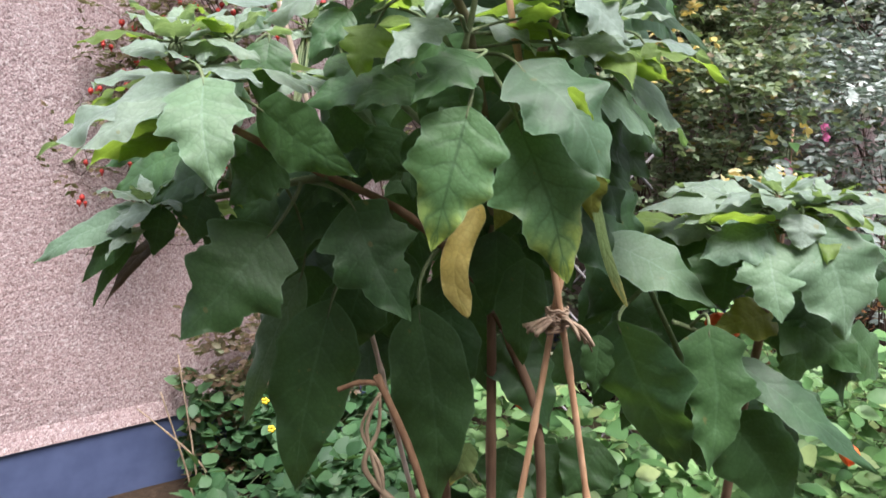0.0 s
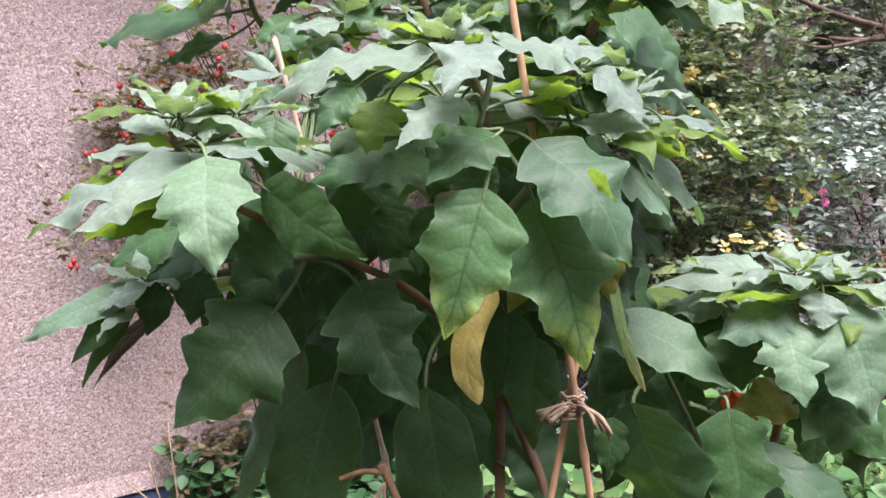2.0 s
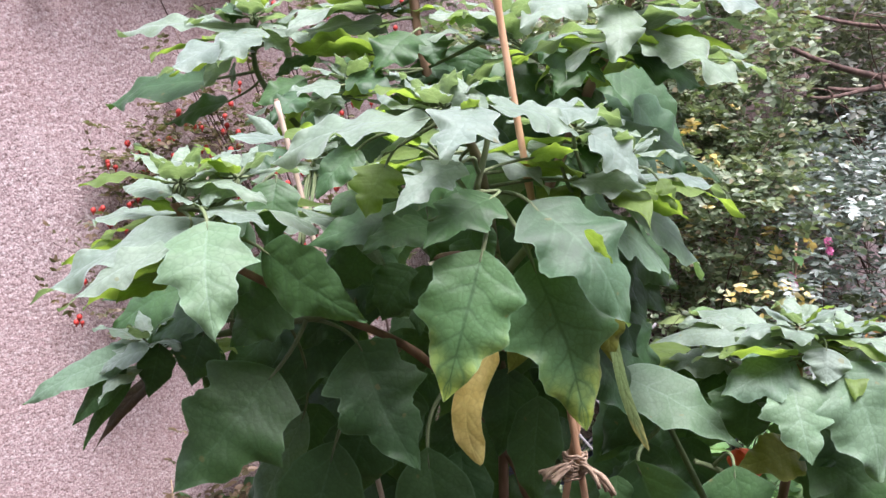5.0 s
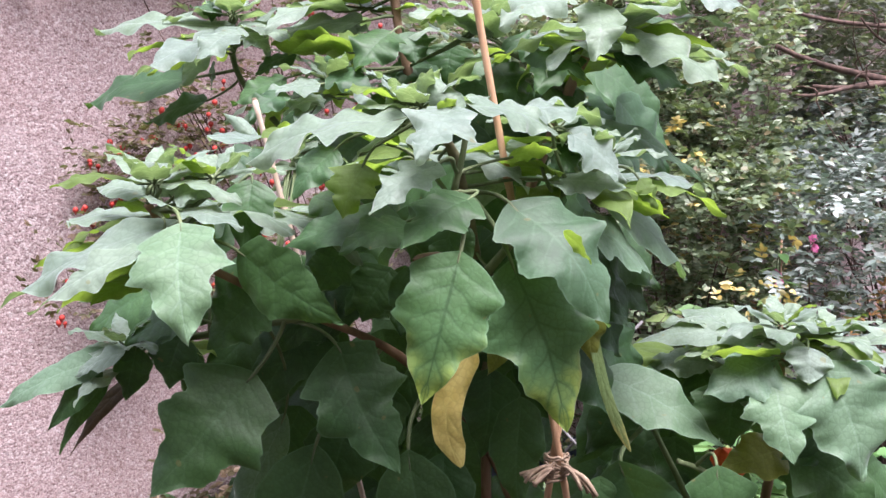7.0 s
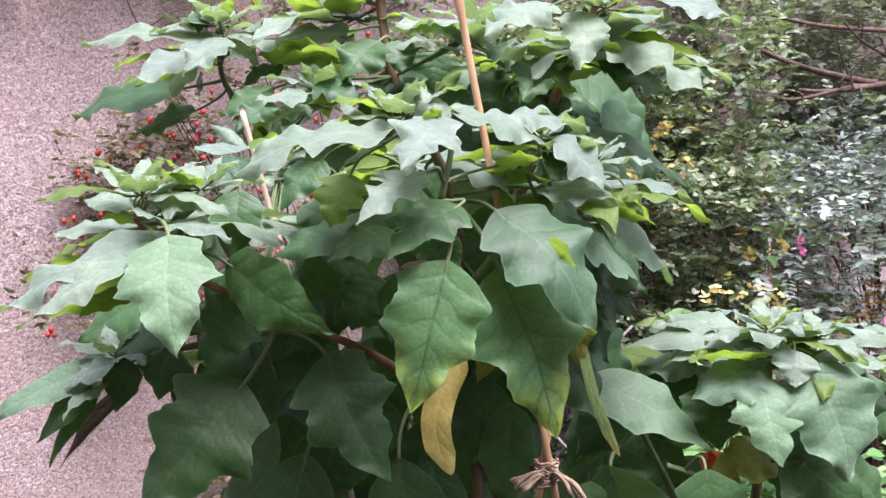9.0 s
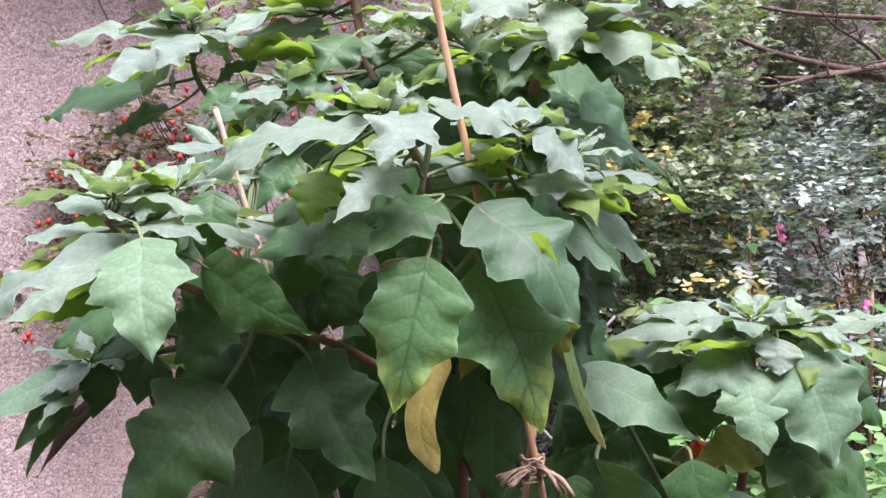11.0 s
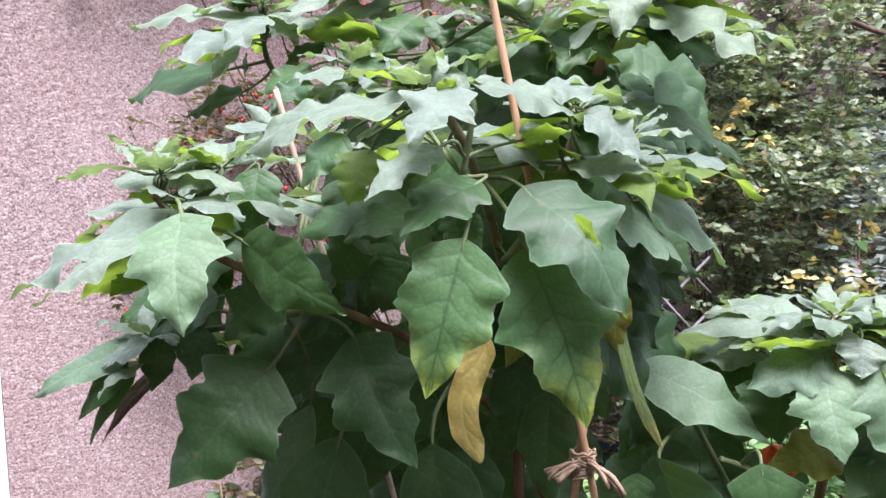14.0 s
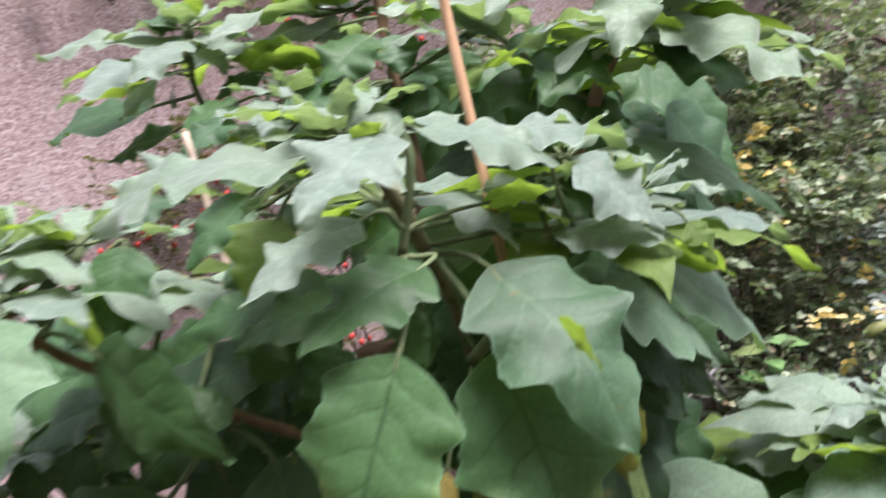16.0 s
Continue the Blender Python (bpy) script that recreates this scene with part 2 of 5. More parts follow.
def tube(bm, points, radii, sides=8, bump=0.0):
    """A tapered round rod along points, closed at both ends."""
    pts = [Vector(p) for p in points]
    rings = []
    up = Vector((0.31, 0.94, 0.11))
    for i, p in enumerate(pts):
        d = (pts[min(i + 1, len(pts) - 1)] - pts[max(i - 1, 0)]).normalized()
        a = d.cross(up).normalized()
        b = d.cross(a)
        r = radii[i] if isinstance(radii, (list, tuple)) else radii
        ring = []
        for k in range(sides):
            w = 2 * math.pi * k / sides
            rr = r * (1 + bump * math.sin(3.1 * k + 1.7 * i))
            ring.append(bm.verts.new(p + a * math.cos(w) * rr + b * math.sin(w) * rr))
        rings.append(ring)
    for r0, r1 in zip(rings, rings[1:]):
        for k in range(sides):
            bm.faces.new((r0[k], r0[(k + 1) % sides], r1[(k + 1) % sides], r1[k]))
    bm.faces.new(rings[0][::-1])
    bm.faces.new(rings[-1])


def curve(a, b, c, d, n=10):
    """Points of a Bezier curve."""
    a, b, c, d = (Vector(v) for v in (a, b, c, d))
    out = []
    for i in range(n + 1):
        t = i / n
        out.append(a * (1 - t) ** 3 + b * 3 * t * (1 - t) ** 2 + c * 3 * t * t * (1 - t) + d * t ** 3)
    return out


def box(bm, lo, hi):
    lo, hi = Vector(lo), Vector(hi)
    m = Matrix.Translation((lo + hi) / 2) @ Matrix.Diagonal((*(hi - lo), 1))
    return bmesh.ops.create_cube(bm, size=1.0, matrix=m)["verts"]


rng = random.Random(7)
STEMS = {}


BODY = ((0, 0), (0.03, 0.34), (0.09, 0.72), (0.2, 0.96), (0.32, 1.0), (0.46, 0.90), (0.6, 0.70), (0.75, 0.46), (0.88, 0.23), (0.96, 0.08), (1.0, 0.004))


def outline(s, lobe, phase, strap=False):
    """Half width of the blade at s, from base to tip: ovate with a long point and angular lobes that point forward."""
    body = 0.0
    for (a, va), (b, vb) in zip(BODY, BODY[1:]):
        if a <= s <= b:
            body = va + (vb - va) * (s - a) / (b - a)
    if strap:
        body = 0.9 * min(1, 9 * s, 4.5 * (1 - s)) ** 0.6
    tooth = (s * 3.1 + phase * 0.6) % 1.0
    tri = tooth / 0.7 if tooth < 0.7 else (1 - tooth) / 0.3
    small = (s * 9.1 + 2.7 * phase) % 1.0
    small = small / 0.7 if small < 0.7 else (1 - small) / 0.3
    rim = lobe * (1.55 * (tri ** 1.25 - 0.5) + 0.3 * (small - 0.5)) * min(1, 5 * s) * min(1, 2.6 * (1 - s))
    return max(0.003, body * (1.0 + rim))


def leaf(plant, kind, base, tip, width, normal, node=None, lobe=0.15, arch=0.08, fold=0.18, wave=1.0, curl=0.12, bend=None, strap=False):
    """One broad leaf of a plant, from the foot of its blade to its tip; node: where its stalk springs from the stem."""
    base, tip = Vector(base), Vector(tip)
    along = tip - base
    length = along.length
    y = along.normalized()
    z = Vector(normal)
    if kind in "pn" and z.z > 0.6 and length > 0.045:
        z.y *= 0.62
    z = (z - y * z.dot(y)).normalized()
    x = y.cross(z)
    rows, cols = 40, 12
    pl, pr, pw = rng.random(), rng.random(), rng.random() * 6.28
    bow = (rng.random() - 0.5) * 0.10
    bend = bow if bend is None else bend
    dip = rng.uniform(0.6, 1.4)
    half = width / 2
    seed = rng.random() * 50
    bm = bmesh.new()
    uv = bm.loops.layers.uv.new("UVMap")
    grid, where = [], {}
    for i in range(rows + 1):
        s = i / rows
        hl, hr = outline(s, lobe, pl, strap) * half, outline(s, lobe, pr, strap) * half
        cx = bend * length * math.sin(math.pi * s)
        cz = arch * length * (math.sin(math.pi * s) * 0.9) - 0.02 * length * s
        row = []
        for j in range(cols + 1):
            u = 2 * j / cols - 1
            h = hl if u < 0 else hr
            a = abs(u)
            px = cx + u * h
            rise = fold * h * a * (1 - 0.7 * s) - curl * h * a * a * 1.6
            ripple = math.sin(pw + s * 11 * dip + (2.1 if u < 0 else 0)) + 0.45 * math.sin(2.3 * pw + s * 25 + (1.3 if u < 0 else 0))
            rise += wave * 0.058 * width * a * a * ripple * min(1, 4 * s)
            rise += 0.035 * width * noise.noise(Vector((px * 34, s * length * 34, seed))) * min(1, 3 * s)
            back_ = -0.07 * length * a * a * (1 - s) if s < 0.3 else 0
            p = base + x * px + y * (s * length + back_ * (1 - s / 0.3 if s < 0.3 else 0)) + z * (cz + rise)
            v = bm.verts.new(p)
            where[v] = ((u + 1) / 2, s)
            row.append(v)
        grid.append(row)
    for r0, r1 in zip(grid, grid[1:]):
        for j in range(cols):
            f = bm.faces.new((r0[j], r0[j + 1], r1[j + 1], r1[j]))
            for lp in f.loops:
                lp[uv].uv = where[lp.vert]
    words = {"y": "leaf turning yellow at its tip", "Y": "hanging yellow dying leaf", "Z": "narrow folded yellow leaf", "B": "withered brown curled leaf", "O": "olive-green ageing leaf", "n": "bright-green leaf with its backlit glow in the colour"}
    blade = part("leaf", bm, LEAF[kind], plant, words.get(kind, ""))
    if node is not None:
        bm = bmesh.new()
        thick = 0.0009 + 0.009 * width
        into = base + y * 0.05 * length + z * (arch * length * 0.14 - 0.0012)
        node = Vector(node)
        near = min(STEMS.get(plant.name, [node]), key=lambda q: (q - node).length)
        near = near if (near - node).length < 0.3 else node
        way = curve(near, node.lerp(near, 0.25), base - y * 0.035, base - z * 0.001, 9) + [into]
        tube(bm, way, [thick * (1.6 - 0.06 * k) for k in range(10)] + [thick * 0.3], 6)
        part("petiole", bm, STEM, blade)
    return blade


def stalk(plant, pts, r0, r1, material, label="", name="stem"):
    """A stem through points, tapered and slightly knotty."""
    pts = [Vector(p) for p in pts]
    fine = []
    for i in range(len(pts) - 1):
        p0, p1, p2, p3 = pts[max(i - 1, 0)], pts[i], pts[i + 1], pts[min(i + 2, len(pts) - 1)]
        for k in range(6):
            t = k / 6
            fine.append(0.5 * ((2 * p1) + (p2 - p0) * t + (2 * p0 - 5 * p1 + 4 * p2 - p3) * t * t + (3 * p1 - p0 - 3 * p2 + p3) * t ** 3))
    fine.append(pts[-1])
    STEMS.setdefault(plant.name, []).extend(fine)
    n = len(fine) - 1
    bm = bmesh.new()
    tube(bm, fine, [r0 + (r1 - r0) * i / n + (0.12 * r0 if i % 6 == 0 else 0) for i in range(n + 1)], 9, 0.06)
    return part(name, bm, material, plant, label)


# ---- wall and ground ----
WALL_AT, WALL_TURN = Vector((-1.17, 2.40, 0)), 36.0
ground_bm = bmesh.new()
bmesh.ops.create_grid(ground_bm, x_segments=120, y_segments=120, size=6)
for v in ground_bm.verts:
    v.co.z = 0.025 * noise.noise(v.co * 1.3) + 0.012 * noise.noise(v.co * 6.0)
    if max(abs(v.co.x), abs(v.co.y)) > 5.99:
        v.co.x *= 60
        v.co.y *= 60
        v.co.z = 0
ground = new("ground", mesh_of("ground", ground_bm, SOIL))
tagged(ground, "dark crumbly garden soil with scattered weeds", "ground", kind="structure")

wall_bm = bmesh.new()
box(wall_bm, (-0.30, 0, -0.2), (7.2, 0.30, 2.618))
for v in box(wall_bm, (-0.30, -0.016, 0.25), (7.2, -0.0005, 0.31)):
    if v.co.z > 0.3 and v.co.y < -0.01:
        v.co.y = -0.002
wall = new("wall_north", mesh_of("wall_north", wall_bm, HARL))
for p in wall.data.polygons:
    p.use_smooth = False
wall.matrix_world = Matrix.Translation(WALL_AT) @ pose(0, 0, 0, 0, 0, WALL_TURN)
tagged(wall, "pinkish pebble-dashed wall with damp patches", "wall", kind="structure")
plinth_bm = bmesh.new()
box(plinth_bm, (-0.30, -0.006, -0.2), (7.2, -0.001, 0.249))
bmesh.ops.bevel(plinth_bm, geom=plinth_bm.edges[:], offset=0.0015, segments=2, affect="EDGES")
plinth = new("plinth", mesh_of("plinth", plinth_bm, PLINTH))
plinth.matrix_world = wall.matrix_world.copy()
for p in plinth.data.polygons:
    p.use_smooth = False
tagged(plinth, "blue-painted plinth band along the foot of the wall", "plinth", kind="structure")
trim_bm = bmesh.new()
box(trim_bm, (-0.62, -0.010, -0.2), (-0.302, 0.30, 2.618))
bmesh.ops.bevel(trim_bm, geom=trim_bm.edges[:], offset=0.008, segments=2, affect="EDGES")
trim = new("trim", mesh_of("trim", trim_bm, WHITE))
trim.matrix_world = wall.matrix_world.copy()
for p in trim.data.polygons:
    p.use_smooth = False
tagged(trim, "white painted corner trim at the wall's end", "trim", kind="structure")

# unseen overhang, added to darken the upper part of the wall
shade_board_bm = bmesh.new()
box(shade_board_bm, (-0.75, -0.27, 2.62), (7.2, 0.30, 2.72))
bmesh.ops.bevel(shade_board_bm, geom=shade_board_bm.edges[:], offset=0.008, segments=2, affect="EDGES")
shade_board = new("eaves", mesh_of("eaves", shade_board_bm, WHITE))
shade_board.matrix_world = wall.matrix_world.copy()
for p in shade_board.data.polygons:
    p.use_smooth = False
tagged(shade_board, "unseen plain painted eaves board, added to shade the top of the wall", "eaves", kind="structure")

# added wall out of view, its height set to cut sky light from the front
south_bm = bmesh.new()
box(south_bm, (-5, -2.3, -0.2), (5, -2.0, 5.0))
south = new("unseen_wall_south", mesh_of("unseen_wall_south", south_bm, HARL))
for p in south.data.polygons:
    p.use_smooth = False
tagged(south, "unseen plain pebble-dashed wall closing the garden, added to block low sky light", "wall", kind="structure")

# ---- the broad-leaved plants ----
front = thing("nightshade_plant", "tall nightshade with large lobed downy leaves tied to bamboo canes", "plant", "staked nightshades", (0.10, 0.98, 0))
back = thing("nightshade_plant", "taller pale-leaved nightshade rising behind the staked front one", "plant", "staked nightshades", (0.02, 1.25, 0))
right = thing("nightshade_plant", "lower bushy nightshade with broad grey-green lobed leaves", "plant", "staked nightshades", (0.42, 1.12, 0))


def rooted(ob):
    """Parts are written in world places; bring them under the plant's foot."""
    for child in ob.children:
        child.matrix_parent_inverse = Matrix.Translation(-ob.location)


stalk(front, [(0.075, 1.05, -0.02), (0.072, 1.04, 0.5), (0.062, 1.03, 0.92), (0.055, 1.02, 1.18)], 0.0085, 0.0062, WOODY, "brown woody stem")
stalk(front, [(0.056, 1.022, 1.17), (0.050, 0.975, 1.29), (0.035, 0.90, 1.40), (0.01, 0.76, 1.50), (-0.02, 0.745, 1.54)], 0.0062, 0.004, GREENWOOD, "greenish-brown downy upper stem")
leaf(front, "O", (0.064, 0.825, 1.338), (0.046, 0.815, 1.283), 0.034, (0.2, -0.95, 0.1), node=(0.050, 0.86, 1.37), lobe=.05)
stalk(front, [(0.16, 1.06, -0.02), (0.145, 1.05, 0.55), (0.13, 1.03, 0.93), (0.085, 1.025, 1.08), (0.06, 1.02, 1.13)], 0.008, 0.006, WOODY, "brown woody side stem")
stalk(front, [(0.055, 1.02, 1.15), (-0.05, 0.95, 1.27), (-0.15, 0.88, 1.335), (-0.24, 0.80, 1.40), (-0.27, 0.76, 1.455)], 0.0055, 0.0035, WOODY, "brown woody branch")
stalk(front, [(-0.14, 0.885, 1.33), (-0.26, 0.92, 1.30), (-0.36, 0.94, 1.28)], 0.005, 0.003, STEM, "green side branch")
stalk(front, [(0.045, 0.86, 1.38), (0.10, 0.83, 1.45), (0.17, 0.83, 1.50)], 0.005, 0.003, STEM, "green side branch")
stalk(front, [(0.01, 0.76, 1.47), (0.02, 0.74, 1.53), (0.005, 0.745, 1.56)], 0.0032, 0.002, STEM, "green growing tip")
leaf(front, "y", (0.013, 0.700, 1.413), (-0.017, 0.687, 1.291), 0.086, (-0.05, -0.93, 0.36), node=(0.025, 0.720, 1.443), lobe=.22, arch=.09)
leaf(front, "y", (0.0686, 0.790, 1.393), (0.1206, 0.776, 1.238), 0.102, (0.06, -0.92, 0.38), node=(0.052, 0.790, 1.436), lobe=.28, arch=.09)
leaf(front, "h", (0.068, 0.785, 1.452), (0.150, 0.735, 1.350), 0.094, (0.06, -0.73, 0.68), node=(0.030, 0.800, 1.456), lobe=.26, arch=.12)
leaf(front, "s", (0.164, 0.880, 1.459), (0.300, 1.000, 1.357), 0.076, (0.74, -0.34, 0.59), node=(0.099, 0.840, 1.472), lobe=.2)
leaf(front, "s", (0.143, 0.820, 1.431), (0.235, 0.900, 1.366), 0.070, (0.72, -0.34, 0.61), node=(0.097, 0.820, 1.461), lobe=.3)
leaf(front, "h", (0.187, 0.980, 1.538), (0.322, 1.030, 1.474), 0.044, (0.51, -0.57, 0.65), node=(0.137, 0.950, 1.525), lobe=.1)
leaf(front, "n", (0.172, 0.860, 1.463), (0.240, 0.880, 1.438), 0.051, (0.11, 0.60, 0.79), node=(0.129, 0.850, 1.472), lobe=.2)
leaf(front, "Y", (0.029, 0.800, 1.309), (0.020, 0.823, 1.182), 0.034, (-0.04, -0.98, -0.17), node=(0.038, 0.820, 1.342), lobe=.02, arch=.05, bend=0.15, strap=True)
leaf(front, "O", (0.148, 0.840, 1.354), (0.159, 0.860, 1.286), 0.038, (0.11, -0.96, -0.26), node=(0.142, 0.840, 1.386), lobe=.05, arch=.05)
leaf(front, "Z", (0.155, 0.860, 1.336), (0.208, 0.878, 1.181), 0.013, (0.15, -0.99, -0.07), node=(0.146, 0.850, 1.373), lobe=.02, wave=.3, bend=0.06, strap=True)
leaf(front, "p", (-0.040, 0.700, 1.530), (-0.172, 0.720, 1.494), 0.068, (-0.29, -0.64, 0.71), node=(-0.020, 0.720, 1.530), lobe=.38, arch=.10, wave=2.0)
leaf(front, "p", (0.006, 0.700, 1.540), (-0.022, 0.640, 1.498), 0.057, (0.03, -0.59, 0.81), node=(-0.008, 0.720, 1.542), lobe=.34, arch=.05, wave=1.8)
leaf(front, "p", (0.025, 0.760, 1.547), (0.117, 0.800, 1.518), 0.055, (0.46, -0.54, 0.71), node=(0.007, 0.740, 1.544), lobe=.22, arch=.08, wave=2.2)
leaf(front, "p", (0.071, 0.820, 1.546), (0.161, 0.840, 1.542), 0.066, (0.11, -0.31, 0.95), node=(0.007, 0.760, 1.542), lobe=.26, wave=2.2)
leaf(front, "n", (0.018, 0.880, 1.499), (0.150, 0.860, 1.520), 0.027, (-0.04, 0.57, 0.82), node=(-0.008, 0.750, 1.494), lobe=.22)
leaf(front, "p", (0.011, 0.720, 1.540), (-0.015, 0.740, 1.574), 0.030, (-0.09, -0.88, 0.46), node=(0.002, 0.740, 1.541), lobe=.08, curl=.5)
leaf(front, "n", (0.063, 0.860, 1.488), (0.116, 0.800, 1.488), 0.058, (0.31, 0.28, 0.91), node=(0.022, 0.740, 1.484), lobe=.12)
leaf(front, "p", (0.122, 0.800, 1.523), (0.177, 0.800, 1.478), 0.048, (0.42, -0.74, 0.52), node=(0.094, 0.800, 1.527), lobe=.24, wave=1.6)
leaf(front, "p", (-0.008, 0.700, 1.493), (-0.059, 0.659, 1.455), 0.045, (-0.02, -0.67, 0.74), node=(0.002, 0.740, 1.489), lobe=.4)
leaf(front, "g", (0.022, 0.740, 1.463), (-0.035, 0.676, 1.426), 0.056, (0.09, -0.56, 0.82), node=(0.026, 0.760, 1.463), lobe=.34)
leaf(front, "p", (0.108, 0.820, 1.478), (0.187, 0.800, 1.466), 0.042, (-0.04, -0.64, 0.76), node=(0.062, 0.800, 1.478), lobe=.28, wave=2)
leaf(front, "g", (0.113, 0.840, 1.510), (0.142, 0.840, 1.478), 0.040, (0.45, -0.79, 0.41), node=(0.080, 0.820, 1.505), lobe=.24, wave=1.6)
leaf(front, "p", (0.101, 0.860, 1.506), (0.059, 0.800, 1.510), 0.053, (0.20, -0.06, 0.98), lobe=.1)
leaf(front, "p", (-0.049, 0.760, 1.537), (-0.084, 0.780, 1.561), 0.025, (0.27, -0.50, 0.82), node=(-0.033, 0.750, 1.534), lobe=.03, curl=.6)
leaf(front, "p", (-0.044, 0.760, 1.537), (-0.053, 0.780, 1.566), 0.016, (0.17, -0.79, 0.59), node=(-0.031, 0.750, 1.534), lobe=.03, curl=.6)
leaf(front, "n", (-0.027, 0.780, 1.543), (-0.041, 0.800, 1.560), 0.024, (0.76, -0.01, 0.65), node=(-0.021, 0.760, 1.537), lobe=.05)
leaf(front, "n", (-0.014, 0.800, 1.547), (-0.028, 0.820, 1.570), 0.030, (0.87, 0.06, 0.49), node=(-0.013, 0.760, 1.537), lobe=.1)
leaf(front, "n", (-0.003, 0.700, 1.536), (0.011, 0.700, 1.548), 0.021, (-0.48, 0.67, 0.57), node=(-0.008, 0.740, 1.536), lobe=.05)
leaf(front, "n", (-0.057, 0.800, 1.536), (-0.097, 0.820, 1.545), 0.033, (0.39, 0.42, 0.82), node=(-0.034, 0.760, 1.534), lobe=.1)
leaf(front, "p", (-0.073, 0.740, 1.503), (-0.040, 0.700, 1.520), 0.039, (-0.61, -0.18, 0.77), node=(-0.028, 0.740, 1.526), lobe=.1)
leaf(front, "p", (0.007, 0.800, 1.547), (0.046, 0.840, 1.561), 0.041, (0.00, -0.33, 0.94), node=(0.002, 0.760, 1.542), lobe=.1)
leaf(front, "n", (-0.076, 0.780, 1.490), (-0.092, 0.760, 1.443), 0.052, (-0.14, -0.90, 0.42), node=(-0.059, 0.760, 1.504), lobe=.3)
leaf(front, "g", (-0.108, 0.820, 1.505), (-0.145, 0.800, 1.459), 0.045, (-0.22, -0.82, 0.53), node=(-0.071, 0.780, 1.509), lobe=.1)
leaf(front, "g", (-0.046, 0.800, 1.436), (-0.155, 0.800, 1.414), 0.066, (-0.15, -0.66, 0.73), node=(-0.013, 0.780, 1.452), lobe=.16)
leaf(front, "g", (-0.034, 0.780, 1.435), (-0.093, 0.740, 1.415), 0.049, (0.12, -0.58, 0.81), node=(-0.008, 0.780, 1.457), lobe=.2)
leaf(front, "g", (0.009, 0.840, 1.414), (-0.008, 0.840, 1.361), 0.040, (0.00, -1.00, 0.00), node=(0.003, 0.820, 1.438), lobe=.1)
leaf(front, "g", (0.013, 0.740, 1.439), (0.026, 0.740, 1.404), 0.023, (0.11, -0.99, 0.04), lobe=.02)
leaf(front, "p", (0.043, 0.860, 1.488), (0.038, 0.860, 1.447), 0.053, (-0.04, -1.00, 0.01), lobe=.1)
leaf(front, "g", (-0.131, 0.860, 1.457), (-0.082, 0.840, 1.430), 0.047, (0.10, -0.70, 0.70), lobe=.2)
leaf(front, "g", (-0.058, 0.900, 1.376), (-0.089, 0.900, 1.319), 0.068, (-0.15, -0.99, 0.08), lobe=.2)
leaf(front, "g", (-0.037, 0.860, 1.382), (-0.014, 0.880, 1.318), 0.054, (0.23, -0.95, -0.21), lobe=.1)
leaf(front, "g", (-0.113, 0.900, 1.400), (-0.141, 0.920, 1.347), 0.057, (-0.31, -0.93, -0.19), lobe=.2)
leaf(front, "B", (-0.028, 0.800, 1.402), (-0.001, 0.800, 1.409), 0.019, (-0.18, -0.67, 0.72), lobe=.1, curl=.6)
leaf(front, "B", (-0.025, 0.840, 1.390), (-0.005, 0.840, 1.399), 0.016, (-0.29, -0.69, 0.66), lobe=.1, curl=.6)
leaf(front, "s", (-0.221, 0.700, 1.437), (-0.199, 0.640, 1.352), 0.076, (0.04, -0.80, 0.60), node=(-0.244, 0.740, 1.447), lobe=.30, arch=.12)
leaf(front, "g", (-0.178, 0.740, 1.411), (-0.086, 0.710, 1.355), 0.070, (-0.37, -0.92, -0.12), node=(-0.201, 0.740, 1.427), lobe=.10, arch=.05)
leaf(front, "p", (-0.237, 0.720, 1.438), (-0.379, 0.700, 1.371), 0.054, (-0.22, -0.70, 0.68), node=(-0.242, 0.750, 1.451), lobe=.24, arch=.06, wave=2.2)
leaf(front, "p", (-0.255, 0.700, 1.421), (-0.344, 0.680, 1.368), 0.039, (-0.22, -0.73, 0.65), node=(-0.244, 0.740, 1.445), lobe=.26, wave=2)
leaf(front, "n", (-0.295, 0.780, 1.412), (-0.396, 0.800, 1.392), 0.053, (-0.04, 0.58, 0.82), node=(-0.255, 0.760, 1.440), lobe=.16)
leaf(front, "p", (-0.311, 0.840, 1.437), (-0.408, 0.900, 1.428), 0.067, (-0.21, -0.21, 0.95), node=(-0.262, 0.780, 1.447), lobe=.12)
leaf(front, "p", (-0.228, 0.740, 1.451), (-0.173, 0.720, 1.438), 0.044, (0.09, -0.36, 0.93), node=(-0.244, 0.750, 1.451), lobe=.12)
leaf(front, "g", (-0.179, 0.780, 1.474), (-0.185, 0.760, 1.412), 0.051, (-0.00, -0.95, 0.31), node=(-0.199, 0.760, 1.436), lobe=.1)
leaf(front, "p", (-0.285, 0.800, 1.462), (-0.350, 0.840, 1.468), 0.042, (-0.25, -0.53, 0.81), node=(-0.258, 0.770, 1.453), lobe=.12)
leaf(front, "p", (-0.263, 0.800, 1.462), (-0.303, 0.840, 1.491), 0.037, (-0.04, -0.61, 0.79), node=(-0.256, 0.770, 1.453), lobe=.1)
leaf(front, "n", (-0.235, 0.800, 1.475), (-0.275, 0.840, 1.499), 0.044, (0.62, 0.16, 0.77), node=(-0.248, 0.770, 1.455), lobe=.12)
leaf(front, "p", (-0.241, 0.800, 1.470), (-0.207, 0.840, 1.492), 0.041, (0.11, -0.54, 0.84), node=(-0.248, 0.770, 1.455), lobe=.12)
leaf(front, "n", (-0.236, 0.840, 1.486), (-0.218, 0.860, 1.500), 0.027, (-0.69, 0.10, 0.72), lobe=.1)
